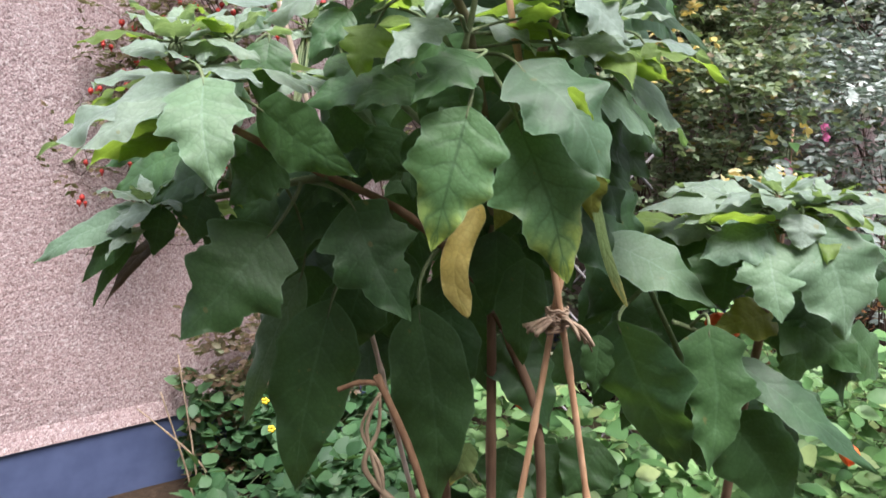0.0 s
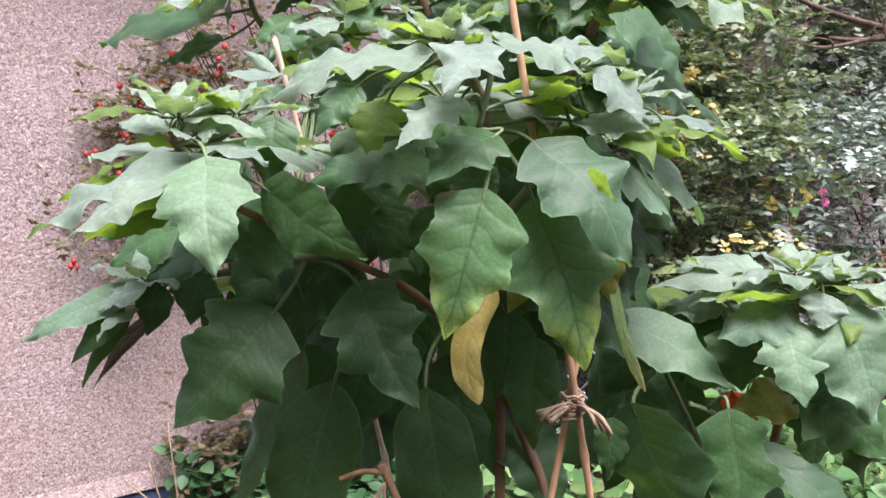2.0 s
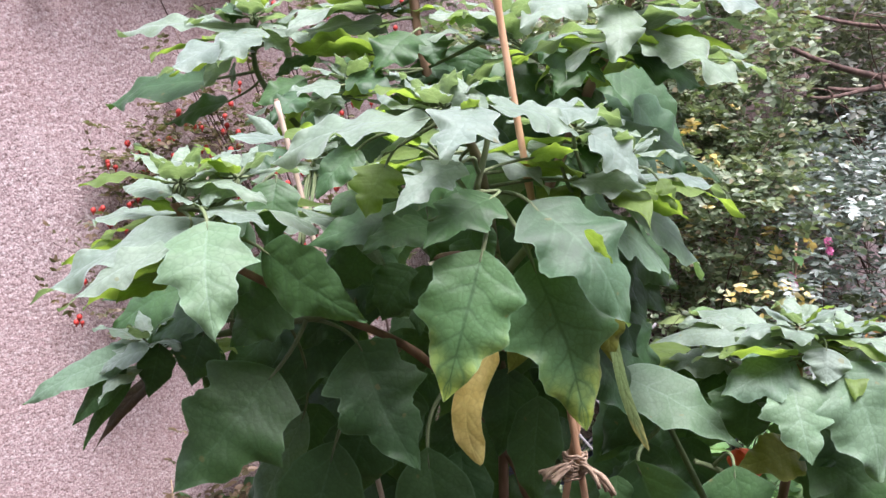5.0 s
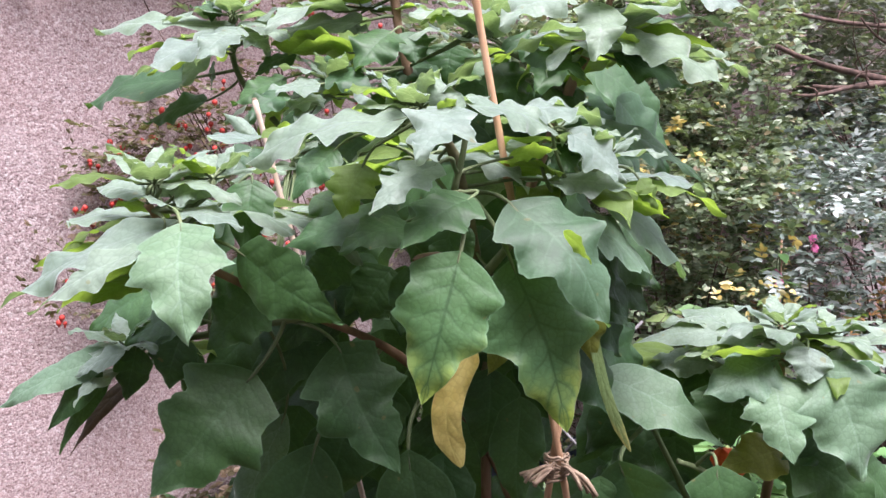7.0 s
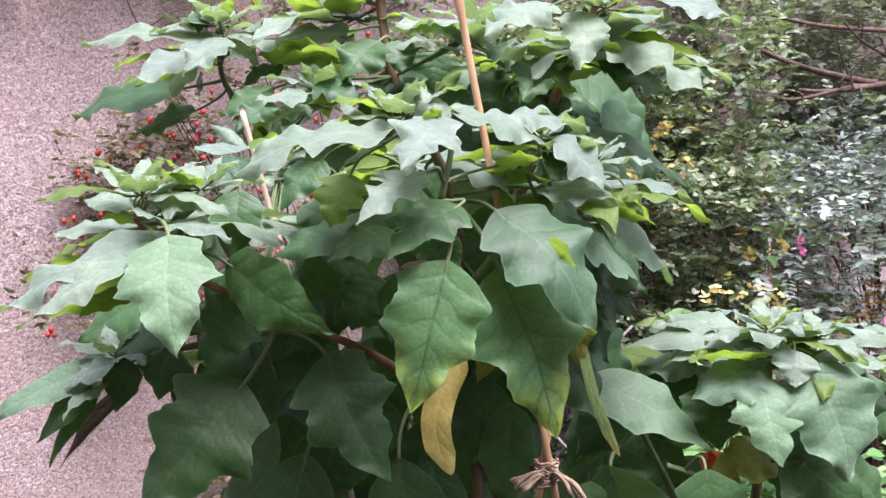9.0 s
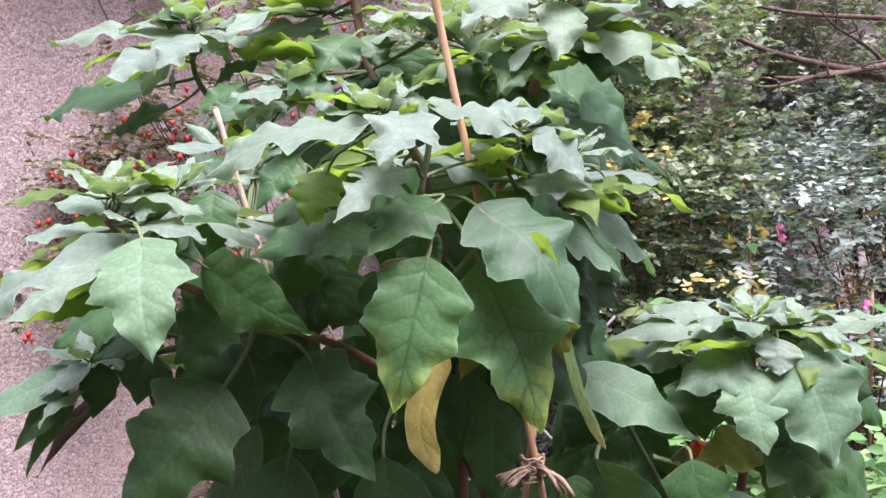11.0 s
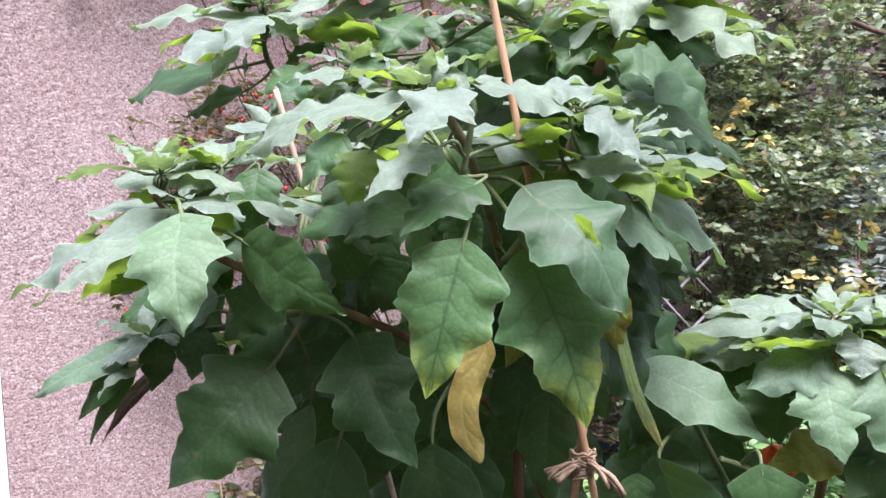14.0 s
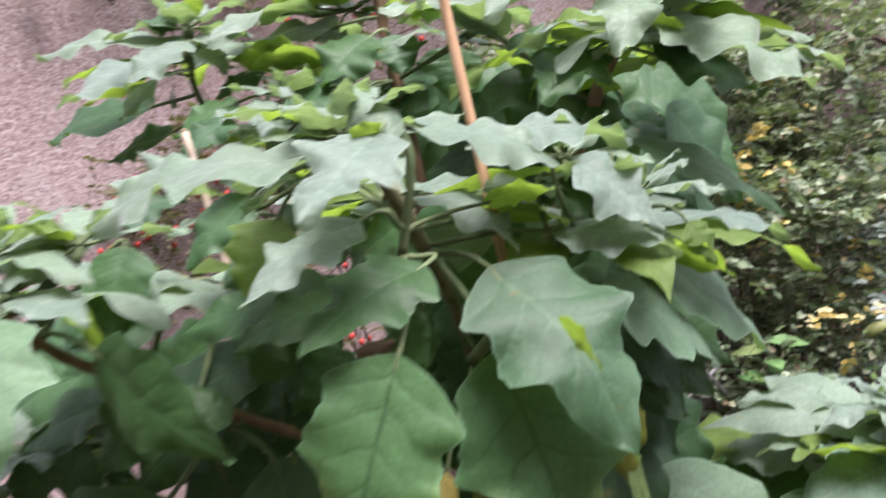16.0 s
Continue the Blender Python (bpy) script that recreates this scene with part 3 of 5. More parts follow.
leaf(front, "p", (-0.237, 0.720, 1.456), (-0.254, 0.700, 1.464), 0.031, (0.38, 0.06, 0.92), node=(-0.247, 0.750, 1.449), lobe=.05)
leaf(front, "p", (-0.238, 0.740, 1.462), (-0.213, 0.740, 1.470), 0.029, (-0.22, -0.67, 0.71), lobe=.1)
leaf(front, "p", (-0.243, 0.770, 1.463), (-0.206, 0.770, 1.464), 0.027, (-0.01, -0.65, 0.76), lobe=.1)
leaf(front, "n", (-0.269, 0.800, 1.445), (-0.325, 0.820, 1.449), 0.043, (0.23, 0.50, 0.83), lobe=.12)
leaf(front, "g", (-0.229, 0.880, 1.491), (-0.185, 0.900, 1.506), 0.040, (0.03, -0.64, 0.77), lobe=.15)
leaf(front, "p", (-0.214, 0.920, 1.516), (-0.273, 0.980, 1.523), 0.061, (-0.11, -0.22, 0.97), lobe=.12)
leaf(front, "p", (-0.218, 0.940, 1.525), (-0.252, 0.960, 1.548), 0.017, (-0.19, -0.86, 0.47), lobe=.02, curl=.5)
leaf(front, "n", (-0.294, 0.820, 1.391), (-0.395, 0.840, 1.343), 0.061, (-0.22, 0.63, 0.75), node=(-0.241, 0.780, 1.423), lobe=.1)
leaf(front, "n", (-0.291, 0.820, 1.379), (-0.360, 0.840, 1.347), 0.051, (-0.18, 0.63, 0.76), node=(-0.242, 0.780, 1.418), lobe=.1)
leaf(front, "g", (-0.187, 0.840, 1.354), (-0.240, 0.840, 1.301), 0.066, (-0.17, -0.97, 0.17), node=(-0.198, 0.840, 1.371), lobe=.2)
leaf(front, "g", (-0.123, 0.800, 1.353), (-0.166, 0.800, 1.378), 0.033, (0.35, -0.71, 0.62), lobe=.1)
leaf(front, "g", (-0.090, 0.920, 1.360), (-0.059, 0.920, 1.319), 0.070, (0.17, -0.98, 0.13), lobe=.12)
leaf(front, "s", (-0.377, 0.920, 1.273), (-0.507, 0.920, 1.213), 0.048, (-0.30, -0.69, 0.66), node=(-0.365, 0.930, 1.275), lobe=.08)
leaf(front, "g", (-0.383, 0.910, 1.263), (-0.449, 0.920, 1.187), 0.033, (-0.24, -0.97, 0.08), node=(-0.365, 0.930, 1.275), lobe=.04)
leaf(front, "g", (-0.345, 0.920, 1.281), (-0.359, 0.920, 1.222), 0.046, (-0.08, -1.00, 0.02), node=(-0.349, 0.930, 1.285), lobe=.04)
leaf(front, "g", (-0.384, 0.930, 1.239), (-0.442, 0.930, 1.154), 0.022, (-0.16, -0.98, 0.11), node=(-0.375, 0.930, 1.265), lobe=.04)
leaf(front, "B", (-0.343, 0.950, 1.254), (-0.431, 0.930, 1.154), 0.024, (-0.34, -0.82, 0.47), node=(-0.340, 0.960, 1.285), lobe=.04)
leaf(front, "g", (-0.288, 0.900, 1.299), (-0.303, 0.900, 1.241), 0.056, (-0.09, -1.00, 0.02), node=(-0.256, 0.880, 1.328), lobe=.1)
leaf(front, "p", (-0.353, 0.900, 1.282), (-0.407, 0.900, 1.256), 0.037, (-0.31, -0.69, 0.65), lobe=.1)
leaf(front, "p", (-0.358, 0.920, 1.282), (-0.416, 0.950, 1.276), 0.036, (-0.35, -0.52, 0.78), lobe=.1)
leaf(front, "g", (-0.280, 0.920, 1.330), (-0.358, 0.920, 1.287), 0.064, (-0.34, -0.70, 0.62), node=(-0.262, 0.900, 1.324), lobe=.1)
leaf(front, "g", (-0.293, 0.980, 1.253), (-0.308, 0.980, 1.211), 0.043, (-0.11, -0.99, 0.04), lobe=.1)
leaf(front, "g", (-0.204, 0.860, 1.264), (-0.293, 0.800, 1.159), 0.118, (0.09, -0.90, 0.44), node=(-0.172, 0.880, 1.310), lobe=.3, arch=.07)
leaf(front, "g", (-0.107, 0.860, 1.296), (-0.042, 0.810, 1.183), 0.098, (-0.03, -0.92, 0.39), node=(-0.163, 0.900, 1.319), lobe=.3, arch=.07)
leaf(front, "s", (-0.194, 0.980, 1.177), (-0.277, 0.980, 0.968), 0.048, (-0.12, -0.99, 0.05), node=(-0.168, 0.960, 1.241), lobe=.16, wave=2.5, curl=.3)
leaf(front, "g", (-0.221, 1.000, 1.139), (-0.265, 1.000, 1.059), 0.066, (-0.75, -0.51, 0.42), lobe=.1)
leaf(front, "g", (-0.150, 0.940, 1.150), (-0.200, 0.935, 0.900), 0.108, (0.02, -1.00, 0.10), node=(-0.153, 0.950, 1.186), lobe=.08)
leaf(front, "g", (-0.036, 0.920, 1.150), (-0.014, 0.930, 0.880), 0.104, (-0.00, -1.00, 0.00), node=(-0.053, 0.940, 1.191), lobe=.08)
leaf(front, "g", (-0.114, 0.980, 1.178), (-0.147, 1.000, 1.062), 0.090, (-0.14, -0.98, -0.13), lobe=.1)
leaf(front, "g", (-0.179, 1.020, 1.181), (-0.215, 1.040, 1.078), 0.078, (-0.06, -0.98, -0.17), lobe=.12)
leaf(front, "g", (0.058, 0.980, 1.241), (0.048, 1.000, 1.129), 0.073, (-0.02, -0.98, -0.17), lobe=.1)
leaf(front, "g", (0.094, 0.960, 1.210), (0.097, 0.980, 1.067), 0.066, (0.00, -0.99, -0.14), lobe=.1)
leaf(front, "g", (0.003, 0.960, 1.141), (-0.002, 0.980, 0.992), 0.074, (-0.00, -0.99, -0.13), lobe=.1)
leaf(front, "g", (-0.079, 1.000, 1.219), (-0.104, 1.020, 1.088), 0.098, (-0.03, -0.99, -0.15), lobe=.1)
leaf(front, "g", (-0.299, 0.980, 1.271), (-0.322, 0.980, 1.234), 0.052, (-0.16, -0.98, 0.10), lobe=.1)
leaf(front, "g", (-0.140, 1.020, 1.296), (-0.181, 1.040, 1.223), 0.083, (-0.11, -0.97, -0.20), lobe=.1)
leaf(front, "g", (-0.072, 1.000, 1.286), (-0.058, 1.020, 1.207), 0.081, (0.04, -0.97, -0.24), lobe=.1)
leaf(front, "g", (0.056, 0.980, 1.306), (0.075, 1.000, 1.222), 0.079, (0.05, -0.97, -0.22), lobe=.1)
leaf(front, "Z", (0.028, 0.920, 0.982), (0.004, 0.930, 0.921), 0.038, (-0.18, -0.98, -0.09), lobe=.05)
leaf(front, "n", (0.105, 0.715, 1.436), (0.126, 0.700, 1.411), 0.022, (0.80, 0.40, 0.44), lobe=.1)
leaf(front, "n", (0.063, 0.780, 1.501), (0.105, 0.780, 1.509), 0.028, (-0.17, 0.57, 0.80), node=(0.023, 0.760, 1.489), lobe=.2)
leaf(front, "n", (-0.191, 0.900, 1.526), (-0.157, 0.880, 1.508), 0.023, (0.01, -0.66, 0.75), lobe=.2)
leaf(front, "n", (0.203, 0.860, 1.478), (0.222, 0.860, 1.448), 0.026, (0.44, -0.86, 0.27), node=(0.160, 0.860, 1.477), lobe=.2)
stalk(back, [(0.0, 1.28, -0.02), (0.0, 1.27, 0.6), (-0.02, 1.22, 1.15), (-0.03, 1.18, 1.5), (-0.07, 1.18, 1.72), (-0.05, 1.2, 1.85)], 0.011, 0.005, WOODY, "brown woody stem")
stalk(back, [(-0.03, 1.20, 1.35), (-0.18, 1.24, 1.48), (-0.29, 1.235, 1.60), (-0.305, 1.22, 1.66), (-0.30, 1.21, 1.70)], 0.0055, 0.003, STEM, "green side branch")
stalk(back, [(0.0, 1.24, 1.0), (0.08, 1.12, 1.35), (0.15, 1.02, 1.58), (0.185, 0.98, 1.66), (0.20, 0.97, 1.76)], 0.008, 0.004, WOODY, "brown woody branch")
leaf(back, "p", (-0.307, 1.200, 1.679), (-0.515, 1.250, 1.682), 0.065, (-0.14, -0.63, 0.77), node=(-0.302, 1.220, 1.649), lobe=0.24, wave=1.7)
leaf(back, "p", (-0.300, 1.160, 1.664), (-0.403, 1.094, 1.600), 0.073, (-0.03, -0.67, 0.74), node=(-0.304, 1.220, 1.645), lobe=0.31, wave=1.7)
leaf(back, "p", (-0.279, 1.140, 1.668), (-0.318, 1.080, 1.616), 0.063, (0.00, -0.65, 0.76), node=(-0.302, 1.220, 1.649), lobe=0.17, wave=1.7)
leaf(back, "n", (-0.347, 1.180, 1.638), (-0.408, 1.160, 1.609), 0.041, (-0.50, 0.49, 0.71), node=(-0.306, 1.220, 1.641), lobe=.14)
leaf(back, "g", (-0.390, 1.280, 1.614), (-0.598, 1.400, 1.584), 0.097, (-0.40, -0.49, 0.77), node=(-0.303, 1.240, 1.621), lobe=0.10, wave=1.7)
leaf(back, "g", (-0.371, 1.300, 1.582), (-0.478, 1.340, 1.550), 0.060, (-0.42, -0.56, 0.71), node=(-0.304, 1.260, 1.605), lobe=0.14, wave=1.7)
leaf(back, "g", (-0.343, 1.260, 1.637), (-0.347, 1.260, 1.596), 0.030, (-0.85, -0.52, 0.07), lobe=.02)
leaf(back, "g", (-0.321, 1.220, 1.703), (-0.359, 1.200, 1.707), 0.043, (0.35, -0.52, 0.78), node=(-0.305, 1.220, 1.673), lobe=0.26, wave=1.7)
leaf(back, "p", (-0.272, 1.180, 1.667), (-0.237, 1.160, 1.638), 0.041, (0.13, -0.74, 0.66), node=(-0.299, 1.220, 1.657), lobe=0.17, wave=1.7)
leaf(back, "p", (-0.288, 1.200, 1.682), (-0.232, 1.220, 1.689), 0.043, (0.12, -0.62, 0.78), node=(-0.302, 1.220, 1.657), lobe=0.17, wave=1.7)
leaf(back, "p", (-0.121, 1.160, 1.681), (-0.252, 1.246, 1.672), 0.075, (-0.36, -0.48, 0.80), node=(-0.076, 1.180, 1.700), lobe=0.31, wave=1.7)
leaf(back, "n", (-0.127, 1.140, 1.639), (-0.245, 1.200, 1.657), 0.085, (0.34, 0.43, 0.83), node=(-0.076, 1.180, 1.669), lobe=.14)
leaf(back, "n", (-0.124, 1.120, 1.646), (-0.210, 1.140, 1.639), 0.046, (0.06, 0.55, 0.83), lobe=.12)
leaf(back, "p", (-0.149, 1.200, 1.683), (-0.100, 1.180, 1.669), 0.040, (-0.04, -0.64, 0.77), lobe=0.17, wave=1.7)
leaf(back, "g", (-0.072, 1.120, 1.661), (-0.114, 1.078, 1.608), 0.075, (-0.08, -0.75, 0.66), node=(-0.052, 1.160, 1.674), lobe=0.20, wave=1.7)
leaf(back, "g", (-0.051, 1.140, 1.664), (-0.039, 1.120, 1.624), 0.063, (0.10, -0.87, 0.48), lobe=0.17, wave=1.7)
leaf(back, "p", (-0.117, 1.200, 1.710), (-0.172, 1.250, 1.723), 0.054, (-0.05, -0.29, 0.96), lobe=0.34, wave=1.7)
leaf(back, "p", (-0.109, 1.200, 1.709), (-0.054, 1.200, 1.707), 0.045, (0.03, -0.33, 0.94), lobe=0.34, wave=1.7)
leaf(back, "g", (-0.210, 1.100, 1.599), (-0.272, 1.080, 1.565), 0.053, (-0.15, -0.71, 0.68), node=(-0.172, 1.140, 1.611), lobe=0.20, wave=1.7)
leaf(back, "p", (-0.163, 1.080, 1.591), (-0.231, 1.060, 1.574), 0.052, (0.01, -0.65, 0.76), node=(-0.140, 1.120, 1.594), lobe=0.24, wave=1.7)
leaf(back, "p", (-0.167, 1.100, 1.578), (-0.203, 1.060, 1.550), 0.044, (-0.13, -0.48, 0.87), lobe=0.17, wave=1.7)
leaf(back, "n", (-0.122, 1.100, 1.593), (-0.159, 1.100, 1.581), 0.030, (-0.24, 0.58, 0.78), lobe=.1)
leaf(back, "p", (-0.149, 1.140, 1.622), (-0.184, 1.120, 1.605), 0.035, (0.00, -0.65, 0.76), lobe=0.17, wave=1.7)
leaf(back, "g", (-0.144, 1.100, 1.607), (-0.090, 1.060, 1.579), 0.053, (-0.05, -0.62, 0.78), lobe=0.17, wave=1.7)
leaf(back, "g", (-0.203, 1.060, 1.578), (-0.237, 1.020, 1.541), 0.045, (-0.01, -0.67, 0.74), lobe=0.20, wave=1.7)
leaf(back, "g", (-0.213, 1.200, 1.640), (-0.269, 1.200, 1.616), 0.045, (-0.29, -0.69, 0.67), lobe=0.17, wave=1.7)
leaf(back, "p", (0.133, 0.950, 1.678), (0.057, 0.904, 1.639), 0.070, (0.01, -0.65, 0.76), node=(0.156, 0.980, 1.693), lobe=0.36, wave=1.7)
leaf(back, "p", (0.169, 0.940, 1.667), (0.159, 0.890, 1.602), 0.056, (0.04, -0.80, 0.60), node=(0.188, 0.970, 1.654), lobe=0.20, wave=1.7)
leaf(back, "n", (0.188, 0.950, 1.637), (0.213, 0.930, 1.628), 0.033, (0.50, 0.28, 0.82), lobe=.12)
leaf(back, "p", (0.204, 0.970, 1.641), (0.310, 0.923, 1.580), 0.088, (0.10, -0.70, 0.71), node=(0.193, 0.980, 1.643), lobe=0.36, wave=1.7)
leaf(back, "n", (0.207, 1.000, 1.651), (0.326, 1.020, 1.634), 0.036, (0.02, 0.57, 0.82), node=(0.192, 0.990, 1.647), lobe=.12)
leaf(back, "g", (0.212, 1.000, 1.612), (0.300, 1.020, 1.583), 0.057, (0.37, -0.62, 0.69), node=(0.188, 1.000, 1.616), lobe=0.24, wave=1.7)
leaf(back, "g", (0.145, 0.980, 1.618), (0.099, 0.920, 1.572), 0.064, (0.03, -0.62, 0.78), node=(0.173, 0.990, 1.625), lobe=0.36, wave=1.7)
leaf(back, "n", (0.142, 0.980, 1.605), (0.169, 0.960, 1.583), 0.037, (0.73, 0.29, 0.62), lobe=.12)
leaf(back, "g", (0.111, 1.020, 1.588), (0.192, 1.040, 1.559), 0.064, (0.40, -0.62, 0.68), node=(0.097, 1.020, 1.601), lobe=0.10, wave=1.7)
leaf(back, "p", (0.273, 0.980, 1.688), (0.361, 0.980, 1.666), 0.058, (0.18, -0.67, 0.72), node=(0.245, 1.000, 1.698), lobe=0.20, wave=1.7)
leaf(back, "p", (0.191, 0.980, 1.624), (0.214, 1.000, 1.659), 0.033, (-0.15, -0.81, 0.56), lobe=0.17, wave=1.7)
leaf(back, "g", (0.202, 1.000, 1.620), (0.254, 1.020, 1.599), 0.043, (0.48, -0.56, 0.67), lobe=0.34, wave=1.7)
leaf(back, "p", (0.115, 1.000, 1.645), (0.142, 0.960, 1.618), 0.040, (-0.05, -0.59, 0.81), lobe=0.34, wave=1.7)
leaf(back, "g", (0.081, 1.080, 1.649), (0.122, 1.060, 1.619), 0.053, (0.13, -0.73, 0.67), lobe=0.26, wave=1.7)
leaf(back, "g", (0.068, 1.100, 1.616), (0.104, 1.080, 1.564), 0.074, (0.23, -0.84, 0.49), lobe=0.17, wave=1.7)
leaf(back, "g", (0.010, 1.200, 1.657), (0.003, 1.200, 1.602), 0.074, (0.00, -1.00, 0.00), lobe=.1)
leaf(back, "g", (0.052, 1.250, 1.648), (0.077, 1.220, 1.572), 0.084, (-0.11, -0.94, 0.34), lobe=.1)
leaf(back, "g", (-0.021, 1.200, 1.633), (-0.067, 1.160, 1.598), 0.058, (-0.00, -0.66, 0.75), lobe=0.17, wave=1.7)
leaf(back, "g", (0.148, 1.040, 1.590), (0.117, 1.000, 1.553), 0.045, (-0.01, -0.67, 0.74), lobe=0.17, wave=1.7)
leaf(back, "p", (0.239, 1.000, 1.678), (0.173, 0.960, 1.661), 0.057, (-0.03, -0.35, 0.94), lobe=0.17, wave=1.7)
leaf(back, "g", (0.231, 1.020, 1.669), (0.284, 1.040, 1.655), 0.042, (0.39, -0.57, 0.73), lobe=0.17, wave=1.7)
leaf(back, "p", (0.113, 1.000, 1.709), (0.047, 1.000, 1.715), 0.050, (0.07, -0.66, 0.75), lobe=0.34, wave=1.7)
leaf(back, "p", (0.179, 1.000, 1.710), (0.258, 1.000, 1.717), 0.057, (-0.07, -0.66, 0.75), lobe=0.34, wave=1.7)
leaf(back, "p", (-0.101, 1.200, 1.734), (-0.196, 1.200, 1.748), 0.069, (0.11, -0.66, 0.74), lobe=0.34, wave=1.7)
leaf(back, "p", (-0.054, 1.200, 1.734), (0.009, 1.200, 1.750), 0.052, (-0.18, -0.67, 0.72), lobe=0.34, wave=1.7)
stalk(right, [(0.42, 1.14, -0.02), (0.42, 1.13, 0.5), (0.43, 1.10, 0.9), (0.44, 1.06, 1.15), (0.435, 1.05, 1.29)], 0.010, 0.004, WOODY, "brown woody stem")
stalk(right, [(0.42, 1.11, 0.85), (0.33, 1.08, 1.05), (0.25, 1.06, 1.20)], 0.006, 0.003, STEM, "green side branch")
stalk(right, [(0.43, 1.10, 0.95), (0.36, 1.05, 1.08), (0.30, 1.02, 1.12)], 0.006, 0.003, STEM, "green side branch")
leaf(right, "p", (0.408, 1.060, 1.270), (0.253, 1.100, 1.255), 0.055, (-0.23, -0.61, 0.75), node=(0.452, 1.060, 1.262), lobe=.08)
leaf(right, "p", (0.430, 1.140, 1.258), (0.328, 1.200, 1.261), 0.053, (-0.28, -0.52, 0.80), node=(0.460, 1.080, 1.262), lobe=.1)
leaf(right, "s", (0.412, 1.020, 1.250), (0.318, 0.990, 1.213), 0.079, (-0.07, -0.68, 0.73), node=(0.445, 1.040, 1.245), lobe=.3)
leaf(right, "s", (0.409, 1.000, 1.232), (0.413, 0.940, 1.147), 0.088, (-0.01, -0.82, 0.58), node=(0.445, 1.040, 1.245), lobe=.3)
leaf(right, "s", (0.471, 1.000, 1.247), (0.504, 0.960, 1.119), 0.128, (0.01, -0.95, 0.30), node=(0.466, 1.040, 1.252), lobe=.22)
leaf(right, "p", (0.474, 1.080, 1.266), (0.534, 1.100, 1.268), 0.055, (0.17, -0.61, 0.77), node=(0.467, 1.060, 1.255), lobe=.08)
leaf(right, "p", (0.435, 1.140, 1.254), (0.427, 1.200, 1.271), 0.053, (-0.17, -0.29, 0.94), lobe=.1)
leaf(right, "p", (0.448, 1.000, 1.270), (0.441, 0.980, 1.231), 0.059, (0.02, -0.89, 0.45), node=(0.459, 1.040, 1.256), lobe=.04)
leaf(right, "p", (0.485, 1.020, 1.257), (0.527, 1.020, 1.214), 0.044, (0.45, -0.78, 0.43), node=(0.470, 1.050, 1.257), lobe=.06)
leaf(right, "p", (0.509, 1.040, 1.260), (0.567, 1.000, 1.249), 0.053, (-0.03, -0.31, 0.95), node=(0.474, 1.060, 1.255), lobe=.06)
leaf(right, "s", (0.213, 1.050, 1.220), (0.358, 1.013, 1.142), 0.084, (0.17, -0.71, 0.68), node=(0.204, 1.060, 1.238), lobe=.1, arch=.08)
leaf(right, "n", (0.406, 1.000, 1.263), (0.310, 0.980, 1.269), 0.061, (-0.06, 0.55, 0.83), node=(0.444, 1.040, 1.260), lobe=.1)
leaf(right, "n", (0.385, 1.120, 1.248), (0.321, 1.140, 1.243), 0.048, (0.10, 0.54, 0.84), lobe=.12)
leaf(right, "p", (0.356, 1.100, 1.229), (0.277, 1.120, 1.224), 0.059, (-0.21, -0.62, 0.76), lobe=.16)
leaf(right, "p", (0.461, 1.100, 1.261), (0.430, 1.120, 1.272), 0.038, (-0.10, -0.60, 0.80), lobe=.08)
leaf(right, "g", (0.301, 1.120, 1.224), (0.331, 1.100, 1.190), 0.073, (-0.10, -0.89, 0.44), lobe=.12)
leaf(right, "n", (0.360, 1.160, 1.214), (0.348, 1.180, 1.234), 0.039, (0.83, -0.09, 0.55), lobe=.1)
leaf(right, "g", (0.349, 1.100, 1.214), (0.367, 1.100, 1.167), 0.073, (0.11, -0.99, 0.04), lobe=.1)
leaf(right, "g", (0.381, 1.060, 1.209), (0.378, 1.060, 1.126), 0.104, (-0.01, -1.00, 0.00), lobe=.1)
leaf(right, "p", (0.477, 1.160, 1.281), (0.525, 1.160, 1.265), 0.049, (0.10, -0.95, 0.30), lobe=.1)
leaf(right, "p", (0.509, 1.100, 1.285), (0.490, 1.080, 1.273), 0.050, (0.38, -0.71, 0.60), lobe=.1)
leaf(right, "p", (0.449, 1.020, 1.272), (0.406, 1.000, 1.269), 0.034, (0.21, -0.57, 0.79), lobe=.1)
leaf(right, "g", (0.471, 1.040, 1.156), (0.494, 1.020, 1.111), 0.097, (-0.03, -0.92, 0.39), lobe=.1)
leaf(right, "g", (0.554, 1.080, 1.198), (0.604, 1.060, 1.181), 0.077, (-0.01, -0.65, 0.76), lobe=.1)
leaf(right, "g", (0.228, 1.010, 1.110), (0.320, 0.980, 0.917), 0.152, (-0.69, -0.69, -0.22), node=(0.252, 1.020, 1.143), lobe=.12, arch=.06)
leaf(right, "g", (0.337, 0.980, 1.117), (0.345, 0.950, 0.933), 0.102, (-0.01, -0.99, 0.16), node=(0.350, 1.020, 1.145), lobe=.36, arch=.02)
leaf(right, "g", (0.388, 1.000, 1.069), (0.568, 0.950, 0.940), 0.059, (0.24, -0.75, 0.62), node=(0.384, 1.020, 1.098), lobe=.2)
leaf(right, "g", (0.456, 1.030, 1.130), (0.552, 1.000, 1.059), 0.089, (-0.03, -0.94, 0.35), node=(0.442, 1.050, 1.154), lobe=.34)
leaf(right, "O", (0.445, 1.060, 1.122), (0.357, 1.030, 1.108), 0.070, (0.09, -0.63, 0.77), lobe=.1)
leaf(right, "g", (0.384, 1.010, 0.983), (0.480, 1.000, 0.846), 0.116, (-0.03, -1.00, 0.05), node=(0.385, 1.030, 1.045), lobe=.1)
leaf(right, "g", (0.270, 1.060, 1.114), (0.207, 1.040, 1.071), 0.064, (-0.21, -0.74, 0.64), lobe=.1)
